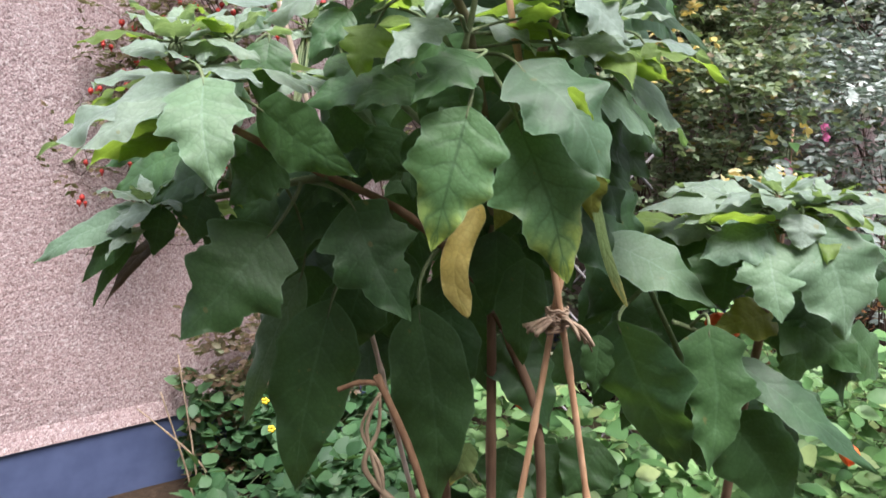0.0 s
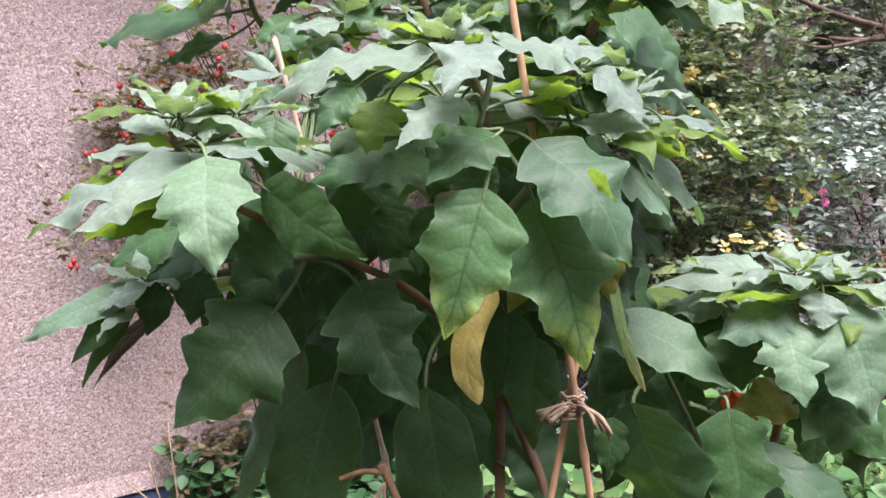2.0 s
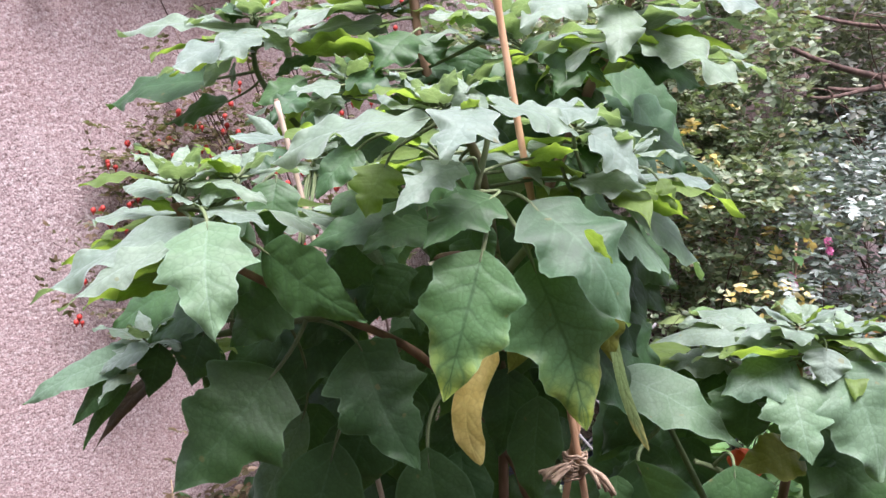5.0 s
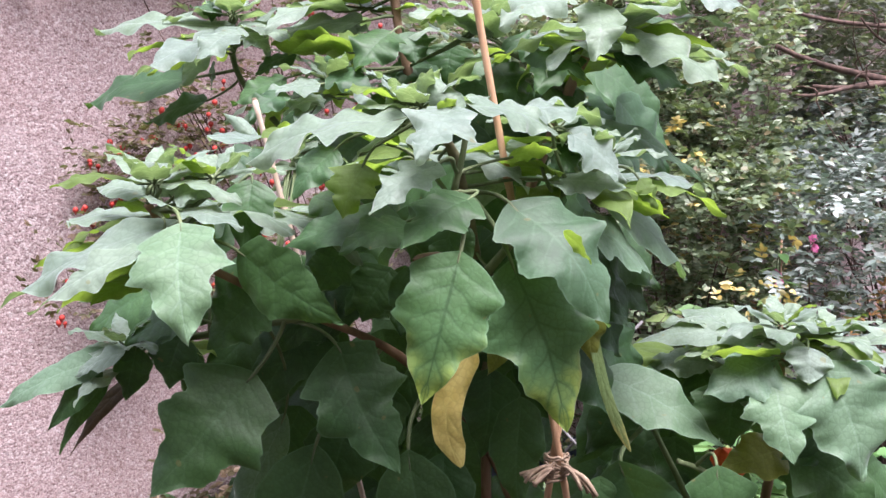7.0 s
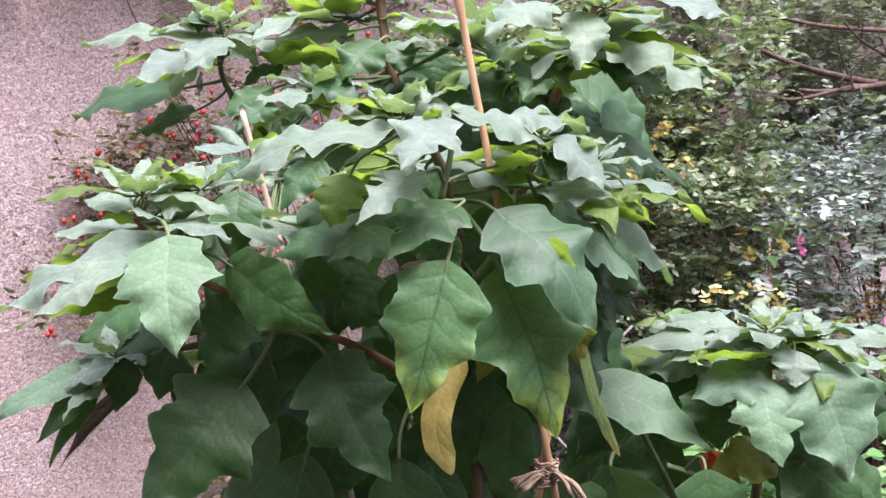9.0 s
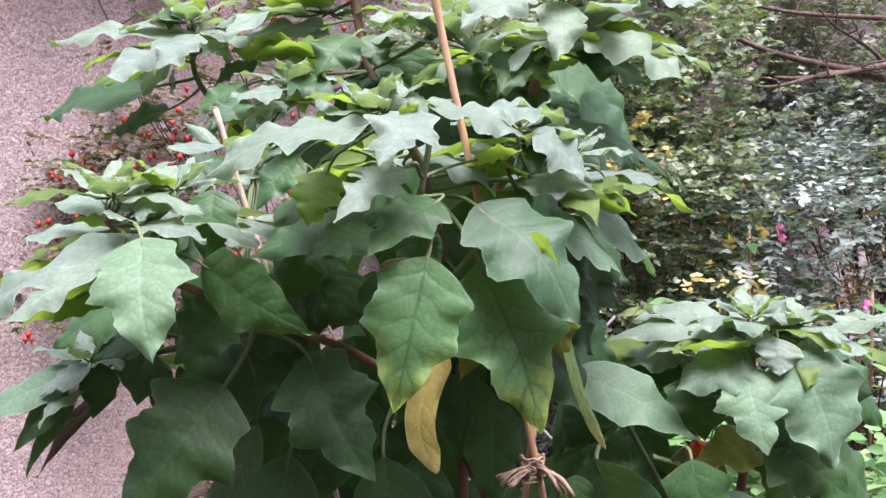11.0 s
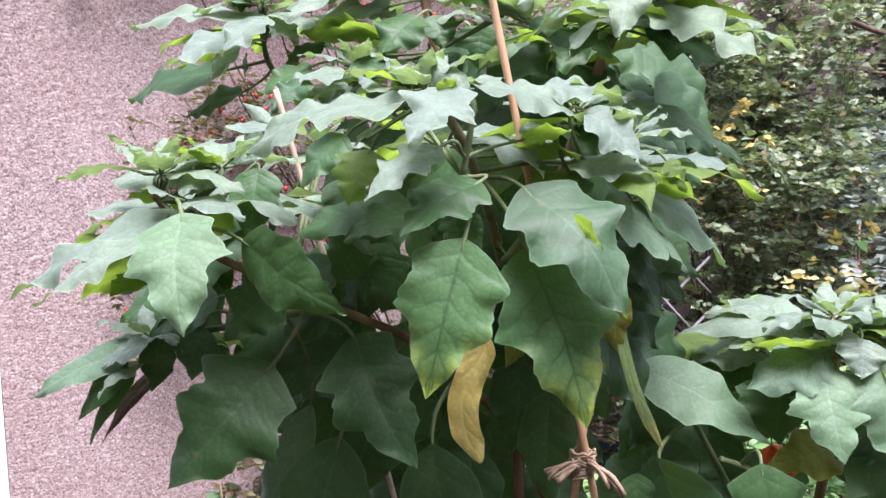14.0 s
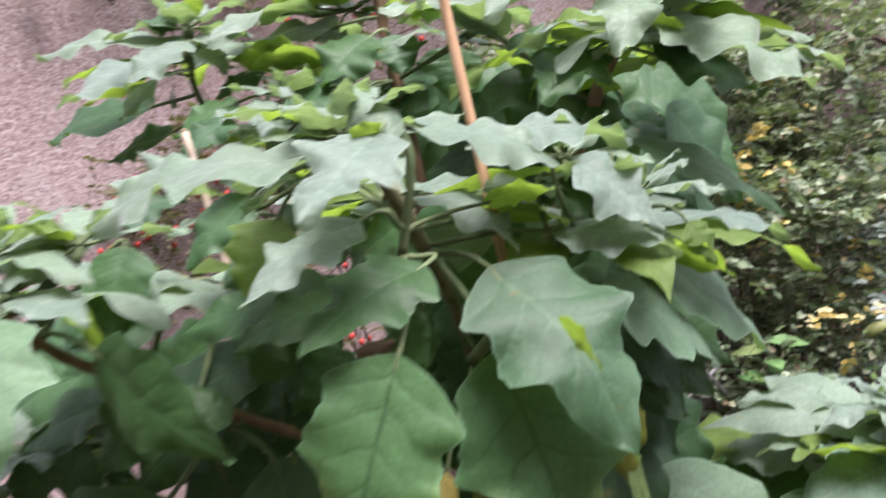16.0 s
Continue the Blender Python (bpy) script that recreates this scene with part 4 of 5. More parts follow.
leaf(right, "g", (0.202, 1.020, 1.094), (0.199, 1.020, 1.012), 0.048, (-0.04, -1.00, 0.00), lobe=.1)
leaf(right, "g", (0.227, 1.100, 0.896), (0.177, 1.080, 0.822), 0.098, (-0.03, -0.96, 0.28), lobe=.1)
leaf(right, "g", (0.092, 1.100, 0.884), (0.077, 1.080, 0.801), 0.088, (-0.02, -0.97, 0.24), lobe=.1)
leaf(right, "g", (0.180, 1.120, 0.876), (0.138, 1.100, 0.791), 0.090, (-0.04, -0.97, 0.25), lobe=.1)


def rosette(plant, at, n, size):
    """Young leaves round a growing tip."""
    at = Vector(at)
    turn = rng.random() * 6.28
    for k in range(n):
        w = turn + 2.4 * k
        out = Vector((math.cos(w), math.sin(w), 0.95 - 1.25 * k / n)).normalized()
        s = size * (0.5 + 0.7 * k / n)
        foot = at + out * 0.014
        normal = Vector((-out.x * 0.6, -out.y * 0.6, 1))
        leaf(plant, "n" if out.y < -0.3 and k % 3 == 1 else "p", foot, foot + out * s, s * 0.56, normal, at - Vector((0, 0, 0.015)), 0.08, 0.12, 0.25, 1.6, 0.2)


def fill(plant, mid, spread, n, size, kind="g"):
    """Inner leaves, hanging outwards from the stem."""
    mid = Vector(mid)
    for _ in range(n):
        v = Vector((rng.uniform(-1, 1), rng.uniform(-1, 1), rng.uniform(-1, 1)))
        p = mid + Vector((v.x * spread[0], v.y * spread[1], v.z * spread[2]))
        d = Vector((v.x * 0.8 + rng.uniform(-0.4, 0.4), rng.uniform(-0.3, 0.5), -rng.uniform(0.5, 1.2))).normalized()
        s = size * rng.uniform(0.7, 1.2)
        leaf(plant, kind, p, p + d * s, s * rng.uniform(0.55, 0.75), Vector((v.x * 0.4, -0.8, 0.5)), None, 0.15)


def whorl(plant, at, n, size):
    """A tier of outer leaves that arch out from a branch end."""
    at = Vector(at)
    turn = rng.random() * 6.28
    for k in range(n):
        w = turn + 2.4 * k + rng.uniform(-0.2, 0.2)
        out = Vector((math.cos(w), 0.75 * math.sin(w) + 0.1, rng.uniform(-0.45, 0.15))).normalized()
        s = size * rng.uniform(0.75, 1.2)
        foot = at + out * 0.035 + Vector((0, 0, -0.01))
        normal = Vector((out.x * 0.35, -0.25 + out.y * 0.3, 1))
        leaf(plant, "p" if k % 3 else "n", foot, foot + out * s, s * rng.uniform(0.42, 0.55), normal, at - Vector((0, 0, 0.02)), 0.17, 0.13, 0.22, 1.6, 0.15)


for at, n, size in (((-0.255, 0.83, 1.455), 9, 0.11), ((-0.19, 0.88, 1.46), 7, 0.10), ((-0.03, 0.90, 1.52), 8, 0.11), ((0.15, 0.90, 1.49), 8, 0.11), ((-0.14, 1.07, 1.50), 6, 0.10), ((-0.36, 0.97, 1.275), 7, 0.08)):
    whorl(front, at, n, size)
for at, n, size in (((-0.30, 1.25, 1.68), 8, 0.12), ((-0.12, 1.22, 1.72), 9, 0.13), ((-0.17, 1.16, 1.60), 8, 0.11), ((0.20, 1.02, 1.66), 9, 0.11), ((0.08, 1.12, 1.66), 8, 0.12), ((0.27, 1.04, 1.64), 7, 0.10)):
    whorl(back, at, n, size)
for at, n, size in (((0.435, 1.10, 1.275), 9, 0.11), ((0.35, 1.14, 1.25), 5, 0.11), ((0.52, 1.08, 1.27), 8, 0.11)):
    whorl(right, at, n, size)
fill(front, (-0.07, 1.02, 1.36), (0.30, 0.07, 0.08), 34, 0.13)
# extra inner leaves, added to shade the low leaves beneath
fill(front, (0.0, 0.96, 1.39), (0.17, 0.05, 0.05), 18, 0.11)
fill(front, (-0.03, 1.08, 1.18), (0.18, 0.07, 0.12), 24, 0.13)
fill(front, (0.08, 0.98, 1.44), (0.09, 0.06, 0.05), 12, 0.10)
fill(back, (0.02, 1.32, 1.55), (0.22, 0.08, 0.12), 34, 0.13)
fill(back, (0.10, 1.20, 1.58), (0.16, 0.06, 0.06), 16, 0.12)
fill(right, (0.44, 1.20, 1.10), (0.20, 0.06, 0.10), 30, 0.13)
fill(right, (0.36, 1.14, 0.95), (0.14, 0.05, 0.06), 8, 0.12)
for at, n, size in (((-0.265, 0.765, 1.475), 9, 0.07), ((-0.22, 0.80, 1.48), 7, 0.06), ((-0.02, 0.745, 1.545), 8, 0.06), ((-0.035, 0.775, 1.55), 6, 0.06), ((-0.19, 1.06, 1.50), 6, 0.06), ((0.16, 0.84, 1.50), 7, 0.06), ((0.115, 0.87, 1.53), 6, 0.06), ((-0.36, 0.93, 1.285), 7, 0.06)):
    rosette(front, at, n, size)
for at, n, size in (((-0.30, 1.21, 1.70), 9, 0.075), ((-0.10, 1.18, 1.74), 9, 0.08), ((-0.15, 1.12, 1.60), 8, 0.07), ((0.20, 0.97, 1.68), 8, 0.07), ((0.06, 1.1, 1.68), 8, 0.08)):
    rosette(back, at, n, size)
for at, n, size in (((0.435, 1.05, 1.29), 9, 0.07), ((0.37, 1.10, 1.26), 5, 0.06), ((0.50, 1.05, 1.28), 7, 0.06)):
    rosette(right, at, n, size)
for plant in (front, back, right):
    rooted(plant)


# ---- canes and ties ----
def bamboo_cane(foot, head, radius, material, label):
    """A garden cane with raised joints."""
    foot, head = Vector(foot), Vector(head)
    ob = thing("bamboo_cane", label, "cane", "plant canes", foot)
    n = int((head - foot).length / 0.02)
    pts, rad = [], []
    gap, first = rng.uniform(9, 12), rng.uniform(2, 8)
    for i in range(n + 1):
        p = foot.lerp(head, i / n)
        w = 0.0025 * math.sin(i * 0.13)
        pts.append(p - foot + Vector((w, 0, 0)))
        k = (i + first) % gap
        rad.append(radius * (1.34 if k < 1 else 0.95 if k < 2 else 1.0) * (1.12 - 0.2 * i / n))
    bm = bmesh.new()
    tube(bm, pts, rad, 10)
    part("shaft", bm, material, ob)
    bm = bmesh.new()
    tube(bm, [pts[-1] - Vector((0, 0, 0.002)), pts[-1] + (head - foot).normalized() * 0.003], rad[-1] * 0.8, 10)
    part("cut_end", bm, RAFFIA, ob)
    return ob


bamboo_cane((0.365, 0.93, -0.05), (0.008, 0.835, 1.78), 0.0041, CANE, "long tan bamboo cane standing up through the leaves")
bamboo_cane((-0.020, 0.925, -0.05), (0.137, 0.866, 1.335), 0.0041, CANE, "tan bamboo cane leaning into the raffia knot")
bamboo_cane((0.172, 1.06, -0.05), (-0.222, 1.0, 1.565), 0.0036, PALE_CANE, "pale weathered bamboo cane leaning among the leaves")


# ---- raffia knot, cut stump ----
knot = thing("raffia_tie", "frayed pale raffia knotted round the crossing canes", "garden tie", at=(0.124, 0.865, 1.172))
for i in range(9):
    bm = bmesh.new()
    tilt, ph = rng.uniform(-0.9, 0.9), rng.random() * 6.28
    pts = []
    for k in range(17):
        w = 2 * math.pi * k / 16
        pts.append((0.0125 * math.cos(w) * rng.uniform(0.9, 1.1), 0.0095 * math.sin(w), rng.uniform(-0.002, 0.002) + (i - 4) * 0.0028 + 0.007 * tilt * math.cos(w + ph)))
    tube(bm, pts, rng.uniform(0.0011, 0.0019), 5)
    part("winding", bm, RAFFIA, knot)
for i in range(14):
    sgn = -1 if i % 2 else 1
    dx = sgn * rng.uniform(0.018, 0.040)
    dz = -0.75 * abs(dx) + rng.uniform(-0.006, 0.006) if sgn > 0 else -0.35 * abs(dx) + rng.uniform(-0.008, 0.008)
    dy = rng.uniform(-0.024, -0.004)
    bm = bmesh.new()
    r = rng.uniform(0.0008, 0.0022)
    tube(bm, curve((sgn * 0.004, -0.011, rng.uniform(-0.008, 0.008)), (dx * 0.3, -0.02, 0.008), (dx * 0.7, dy, dz * 0.3 + rng.uniform(-0.006, 0.012)), (dx, dy, dz), 7), [r * (0.75 + 0.12 * k) for k in range(8)], 5, 0.25)
    part("frayed_end", bm, RAFFIA, knot)
stump = thing("cut_stem", "cut-back brown plant stem with a snapped side shoot", "plant", at=(0.05, 0.95, 0))
stalk(stump, [(0.0, 0.0, -0.02), (-0.02, -0.05, 0.6), (-0.076, -0.073, 0.934), (-0.134, -0.08, 1.095)], 0.0055, 0.0045, DRY_SHADED, "tan-brown leaning stem")
stalk(stump, [(-0.132, -0.08, 1.085), (-0.155, -0.08, 1.086), (-0.180, -0.08, 1.076)], 0.0034, 0.003, DRY_SHADED, "tan snapped shoot", "side_shoot")
for k in range(4):
    w = rng.uniform(-0.012, 0.012)
    stalk(stump, [(-0.130, -0.084, 1.075), (-0.142 + w, -0.088, 1.03), (-0.138 - w, -0.09, 0.98), (-0.118 + w, -0.088, 0.93)], 0.0015, 0.0045 - 0.0006 * k, HUSK, "dry pale shrivelled leaf", "dry_leaf")


# ---- small foliage ----
class Sprays:
    """Gathers many small leaves and makes one mesh of them."""

    def __init__(self):
        self.p, self.d, self.n, self.l, self.w = [], [], [], [], []

    def add(self, p, d, n, length, width):
        self.p.append(p[:]), self.d.append(d[:]), self.n.append(n[:]), self.l.append(length), self.w.append(width)

    def mesh(self, name, material, parent, label=""):
        p, d, n = (np.array(v, float) for v in (self.p, self.d, self.n))
        le, wi = np.array(self.l)[:, None], np.array(self.w)[:, None] / 2
        d /= np.linalg.norm(d, axis=1)[:, None]
        n -= (n * d).sum(1)[:, None] * d
        n /= np.linalg.norm(n, axis=1)[:, None] + 1e-9
        x = np.cross(d, n)
        droop = np.random.uniform(-0.05, 0.22, (len(p), 1))
        at = lambda s, u, h: p + d * le * s + x * wi * u + n * (h * wi - droop * le * s * s)  # noqa: E731
        rows = ((0.14, 0.58, 0.16), (0.36, 0.98, 0.26), (0.60, 0.86, 0.22), (0.82, 0.46, 0.10))
        ring = [at(0, 0, 0)]
        for a, u, h in rows:
            ring += [at(a, -u, h), at(a + 0.03, 0, 0), at(a, u, h)]
        vs = np.stack(ring + [at(1.0, 0, 0)], 1)
        tris = [(0, 2, 1), (0, 3, 2), (10, 11, 13), (11, 12, 13)]
        for k in (1, 4, 7):
            tris += [(k, k + 1, k + 4, k + 3), (k + 1, k + 2, k + 5, k + 4)]
        faces = [tuple(14 * i + k for k in f) for i in range(len(p)) for f in tris]
        me = bpy.data.meshes.new(name)
        me.from_pydata(vs.reshape(-1, 3).tolist(), [], faces)
        me.materials.append(material)
        for poly in me.polygons:
            poly.use_smooth = True
        ob = new(name, me)
        ob.parent = parent
        ob.matrix_parent_inverse = Matrix.Translation(-parent.location)
        return tagged(ob, label, kind="stuff")


def rand_dir(up=0.3):
    return Vector((rng.gauss(0, 1), rng.gauss(0, 1), rng.gauss(0, 0.6) + up)).normalized()


def pinnate(out, p, d, n, length, size, slim=0.55):
    """A compound leaf: pairs of leaflets along a stalk and one at its end."""
    d = d.normalized()
    side = d.cross(Vector((0, 0, 1)))
    side = side.normalized() if side.length > 0.1 else Vector((1, 0, 0))
    up = (side.cross(d) + rand_dir(0) * 0.7).normalized()
    for i in range(n):
        s = (i + 1) / n
        q = p + d * length * s
        for sgn in (-1, 1):
            k = size * rng.uniform(0.75, 1.15)
            out.add(q, (side * sgn + d * 0.55 + rand_dir(0) * 0.25).normalized(), (up + rand_dir(0) * 0.6), k, k * slim)
    k = size * 1.1
    out.add(p + d * length, d, up, k, k * slim)


def shrub(name, label, category, foot, spots, sprig, leaf_mat, twig_mat, stems=14, radius=0.008):
    """Branches that grow from the foot outwards, each spot from the nearest earlier one, with a spray of leaves about each spot."""
    ob = thing(name, label, category, at=foot)
    foot = Vector(foot)
    order = sorted(spots, key=lambda q: (q - foot).length)
    nodes = [Vector((0, 0, -0.03))]
    heavy = [radius]
    bm = bmesh.new()
    step = max(1, len(order) // stems)
    for q in order[::step]:
        a = Vector((rng.uniform(-0.3, 0.3), rng.uniform(-0.12, 0.12), -0.03))
        e = Vector((q.x - foot.x, q.y - foot.y, q.z)) * 0.8
        pts = curve(a, a + Vector((0, 0, 0.4 * e.z)) + rand_dir() * 0.08, e * 0.7 + rand_dir() * 0.1, e, 9)
        tube(bm, pts, [radius * (1 - 0.75 * i / 9) for i in range(10)], 6)
        nodes += pts[2:]
        heavy += [radius * 0.5] * len(pts[2:])
    known = np.array([n[:] for n in nodes])
    for q in order:
        e = Vector((q.x - foot.x, q.y - foot.y, q.z))
        gap = known - np.array(e)
        i = int(np.argmin((gap ** 2).sum(1) + 0.4 * np.maximum(gap[:, 2], 0)))
        m = Vector(known[i])
        if 0.015 < (m - e).length < 0.8:
            r = max(0.0011, heavy[i] * 0.62)
            tube(bm, curve(m, m.lerp(e, 0.4) + rand_dir() * 0.03, m.lerp(e, 0.7) + rand_dir() * 0.03, e, 4), [r, r * 0.95, r * 0.85, r * 0.75, r * 0.6], 5)
            known = np.vstack([known, np.array(e)[None]])
            heavy.append(max(0.0011, r * 0.8))
    tagged(part("branchwork", bm, twig_mat, ob), kind="stuff")
    out = Sprays()
    for q in spots:
        sprig(out, q)
    out.mesh("foliage", leaf_mat, ob)
    return ob


def scatter(n, lo, hi, keep=None, gaps=-0.22):
    """Random spots in a box, gathered in clumps."""
    out = []
    tries = 0
    while len(out) < n and tries < n * 30:
        tries += 1
        q = Vector(rng.uniform(a, b) for a, b in zip(lo, hi))
        if noise.noise(q * 2.6 + Vector((3.1, 0.7, 9.2))) < gaps or (keep and not keep(q)):
            continue
        out.append(q)
    return out


def wall_place(s, off, z):
    """A spot s metres along the wall and off metres before it."""
    c, w = math.cos(radians(WALL_TURN)), math.sin(radians(WALL_TURN))
    return Vector((WALL_AT.x + s * c + off * w, WALL_AT.y + s * w - off * c, z))


def off_wall(q):
    c, w = math.cos(radians(WALL_TURN)), math.sin(radians(WALL_TURN))
    return (q.x - WALL_AT.x) * w - (q.y - WALL_AT.y) * c


def along_wall(q):
    c, w = math.cos(radians(WALL_TURN)), math.sin(radians(WALL_TURN))
    return (q.x - WALL_AT.x) * c + (q.y - WALL_AT.y) * w


ROSE = small_leaf_material("rose_leaf", [(0.0, (0.045, 0.075, 0.038)), (0.3, (0.120, 0.170, 0.092)), (0.6, (0.215, 0.275, 0.17)), (0.86, (0.37, 0.42, 0.30)), (0.95, (0.22, 0.18, 0.10)), (1.0, (0.15, 0.09, 0.05))])
GLOSSY = small_leaf_material("evergreen_leaf", [(0.0, (0.105, 0.145, 0.120)), (0.5, (0.23, 0.285, 0.25)), (0.92, (0.46, 0.50, 0.47)), (1.0, (0.26, 0.21, 0.13))], 0.25, 0.42, (0.12, 0.22, 0.08), 0.5)
GOLD = small_leaf_material("golden_leaf", [(0.0, (0.30, 0.22, 0.05)), (0.5, (0.50, 0.40, 0.13)), (1.0, (0.60, 0.55, 0.33))], 0.25, 0.5, (0.6, 0.45, 0.08))
BED = small_leaf_material("bed_leaf", [(0.0, (0.035, 0.100, 0.028)), (0.4, (0.110, 0.235, 0.072)), (0.8, (0.23, 0.38, 0.155)), (1.0, (0.31, 0.39, 0.15))], 0.3, 0.5, (0.25, 0.45, 0.08))
HERB = small_leaf_material("herb_leaf", [(0.0, (0.022, 0.072, 0.026)), (0.6, (0.046, 0.122, 0.044)), (1.0, (0.095, 0.18, 0.08))], 0.3, 0.55, (0.2, 0.4, 0.06))
THICKET = small_leaf_material("thicket_leaf", [(0.0, (0.050, 0.046, 0.022)), (0.4, (0.115, 0.075, 0.045)), (0.75, (0.17, 0.105, 0.07)), (1.0, (0.13, 0.16, 0.07))])
GLOOM = small_leaf_material("tree_leaf", [(0.0, (0.055, 0.062, 0.046)), (0.5, (0.125, 0.135, 0.105)), (0.85, (0.22, 0.24, 0.20)), (1.0, (0.34, 0.35, 0.31))])
RUST = small_leaf_material("rusty_leaf", [(0.0, (0.10, 0.038, 0.012)), (0.6, (0.22, 0.085, 0.03)), (1.0, (0.30, 0.15, 0.06))])
HIP = plain_material("red_hip", (0.28, 0.016, 0.014), (0.40, 0.040, 0.026), 90, 0.45, 0.4, 0.05)
LANTERN = plain_material("orange_lantern", (0.62, 0.060, 0.010), (0.75, 0.13, 0.020), 60, 0.55, 0.35, 0.3)
PINK = plain_material("pink_petal", (0.52, 0.10, 0.26), (0.66, 0.22, 0.40), 80, 0.5, 0.3, 0.1)
YELLOW = plain_material("yellow_petal", (0.75, 0.52, 0.02), (0.80, 0.62, 0.05), 80, 0.5, 0.3, 0.1)
SLAT = twig_material("weathered_slat", (0.10, 0.095, 0.095), (0.18, 0.17, 0.17), 50, 0.85)


def ball(bm, at, r, squash=1.0, sub=2):
    bmesh.ops.create_icosphere(bm, subdivisions=sub, radius=r, matrix=Matrix.Translation(at) @ Matrix.Diagonal((1, 1, squash, 1)))


# the hip-bearing rose against the wall
def thin_sprig(out, q):
    for _ in range(2):
        pinnate(out, q + rand_dir() * 0.03, rand_dir(0.1), rng.choice((2, 3)), 0.05, 0.022)


HIP_CLUSTERS = ((0.207, 1.514), (0.245, 1.465), (0.135, 1.474), (0.325, 1.615), (0.375, 1.608), (0.815, 1.976), (0.081, 1.118), (0.171, 1.40), (0.918, 1.884), (0.437, 1.652), (0.106, 1.337), (0.289, 1.548))
spots = [wall_place(rng.uniform(0.10, 0.62), rng.uniform(0.04, 0.2), rng.uniform(0.85, 1.78)) for _ in range(260)]
spots = [q for q in spots if 1.25 - 0.5 * along_wall(q) < q.z < 1.22 + 1.1 * along_wall(q) or (q.z < 1.1 and along_wall(q) < 0.3)][:150]
spots += [wall_place(a + rng.gauss(0, 0.05), rng.uniform(0.05, 0.14), z + rng.gauss(0, 0.06)) for a, z in HIP_CLUSTERS for _ in range(9)]
spots += [wall_place(rng.uniform(0.5, 1.7), rng.uniform(0.05, 0.5), rng.uniform(0.3, 2.4)) for _ in range(300)]
hip_rose = shrub("rose_bush", "sparse thorny rose with red hips against the wall", "rose bush", wall_place(0.9, 0.25, 0), spots, thin_sprig, THICKET, BARK, 10, 0.004)
hip_spots = [wall_place(0.12 + 0.42 * k / 26, 0.06 + 0.12 * rng.random(), 1.30 + 0.42 * k / 26 + rng.uniform(-0.16, 0.03)) for k in range(26)]
hip_spots += [wall_place(0.42 + 0.22 * rng.random(), 0.10 + 0.12 * rng.random(), z) for z in (1.02, 1.05, 1.1, 1.3, 1.38, 1.42, 1.5, 1.52, 1.56, 1.62, 1.66, 1.7)]
hip_spots += [wall_place(rng.uniform(0.45, 1.0), rng.uniform(0.15, 0.45), rng.uniform(1.0, 2.1)) for _ in range(46)]
hip_spots += [Vector(v) for v in ((-1.081, 2.331, 1.037), (-1.075, 2.335, 1.02), (-1.09, 2.33, 1.022), (-0.96, 2.40, 1.13), (-0.84, 2.45, 1.50), (-0.80, 2.47, 1.44))]
for a, z in HIP_CLUSTERS:
    hip_spots += [wall_place(a + rng.gauss(0, 0.014), rng.uniform(0.07, 0.12), z + rng.gauss(0, 0.012)) for _ in range(3)]
for q in hip_spots:
    bm = bmesh.new()
    ball(bm, (0, 0, 0), rng.uniform(0.006, 0.0095), 1.15, 2)
    tube(bm, [(0, 0, -0.006), (0, 0, -0.011), (0, 0, -0.014)], [0.003, 0.0024, 0.0008], 6)
    hip = part("rose_hip", bm, HIP, hip_rose, "glossy red rose hip")
    hip.matrix_parent_inverse = Matrix.Translation(-hip_rose.location)
    hip.location = q


# the dense dark rose behind
def rose_sprig(out, q):
    for _ in range(5):
        pinnate(out, q + rand_dir() * 0.07, rand_dir(0.15), rng.choice((2, 3)), 0.065, rng.uniform(0.020, 0.037), 0.7)


def rose_room(q):
    if q.x / q.y > 0.40 or q.z > 1.84 + 0.40 * (q.y - 2.75):
        return False
    gap = 0.336 < q.x / q.y < 0.388 and q.z > 1.62 and rng.random() > 0.08
    bare = q.z < 1.35 and rng.random() < (0.9 if 0.15 < q.x / q.y < 0.225 else 0.7)
    return off_wall(q) > 0.08 and not gap and not bare


spots = scatter(1500, (-0.1, 2.75, 0.2), (1.95, 4.5, 2.4), rose_room, -0.06)
dark_rose = shrub("rose_bush", "dense tangled dark-leaved climbing rose with some yellow leaves", "rose bush", (0.9, 3.4, 0), spots, rose_sprig, ROSE, BARK, 40, 0.007)
gold = Sprays()
for cx, cy, cz, n, r in ((0.70, 2.74, 1.60, 9, 0.07), (0.66, 2.72, 1.47, 11, 0.08), (0.68, 2.72, 1.36, 7, 0.06), (0.74, 2.74, 1.53, 5, 0.06), (0.84, 3.0, 1.25, 6, 0.08), (1.0, 2.74, 1.13, 9, 0.10), (1.05, 2.74, 1.04, 6, 0.08), (1.25, 3.4, 1.15, 8, 0.16), (1.12, 3.3, 1.28, 5, 0.12), (1.42, 3.3, 1.05, 6, 0.14), (0.83, 3.5, 1.85, 4, 0.08)):
    for _ in range(n):
        q = Vector((cx, cy, cz)) + Vector((rng.gauss(0, r), rng.gauss(0, 0.06), rng.gauss(0, r * 0.6)))
        pinnate(gold, q, rand_dir(0.1), 2, 0.04, rng.uniform(0.02, 0.033), 0.6)
gold.mesh("autumn_foliage", GOLD, dark_rose, "yellow autumn leaves")


# the grey-green evergreen
def glossy_sprig(out, q):
    for _ in range(3):
        d = rand_dir(0.0) + Vector((-0.5, -0.7, -0.1))
        pinnate(out, q + rand_dir() * 0.05, d, rng.choice((4, 5)), rng.uniform(0.11, 0.16), rng.uniform(0.028, 0.045), 0.45)


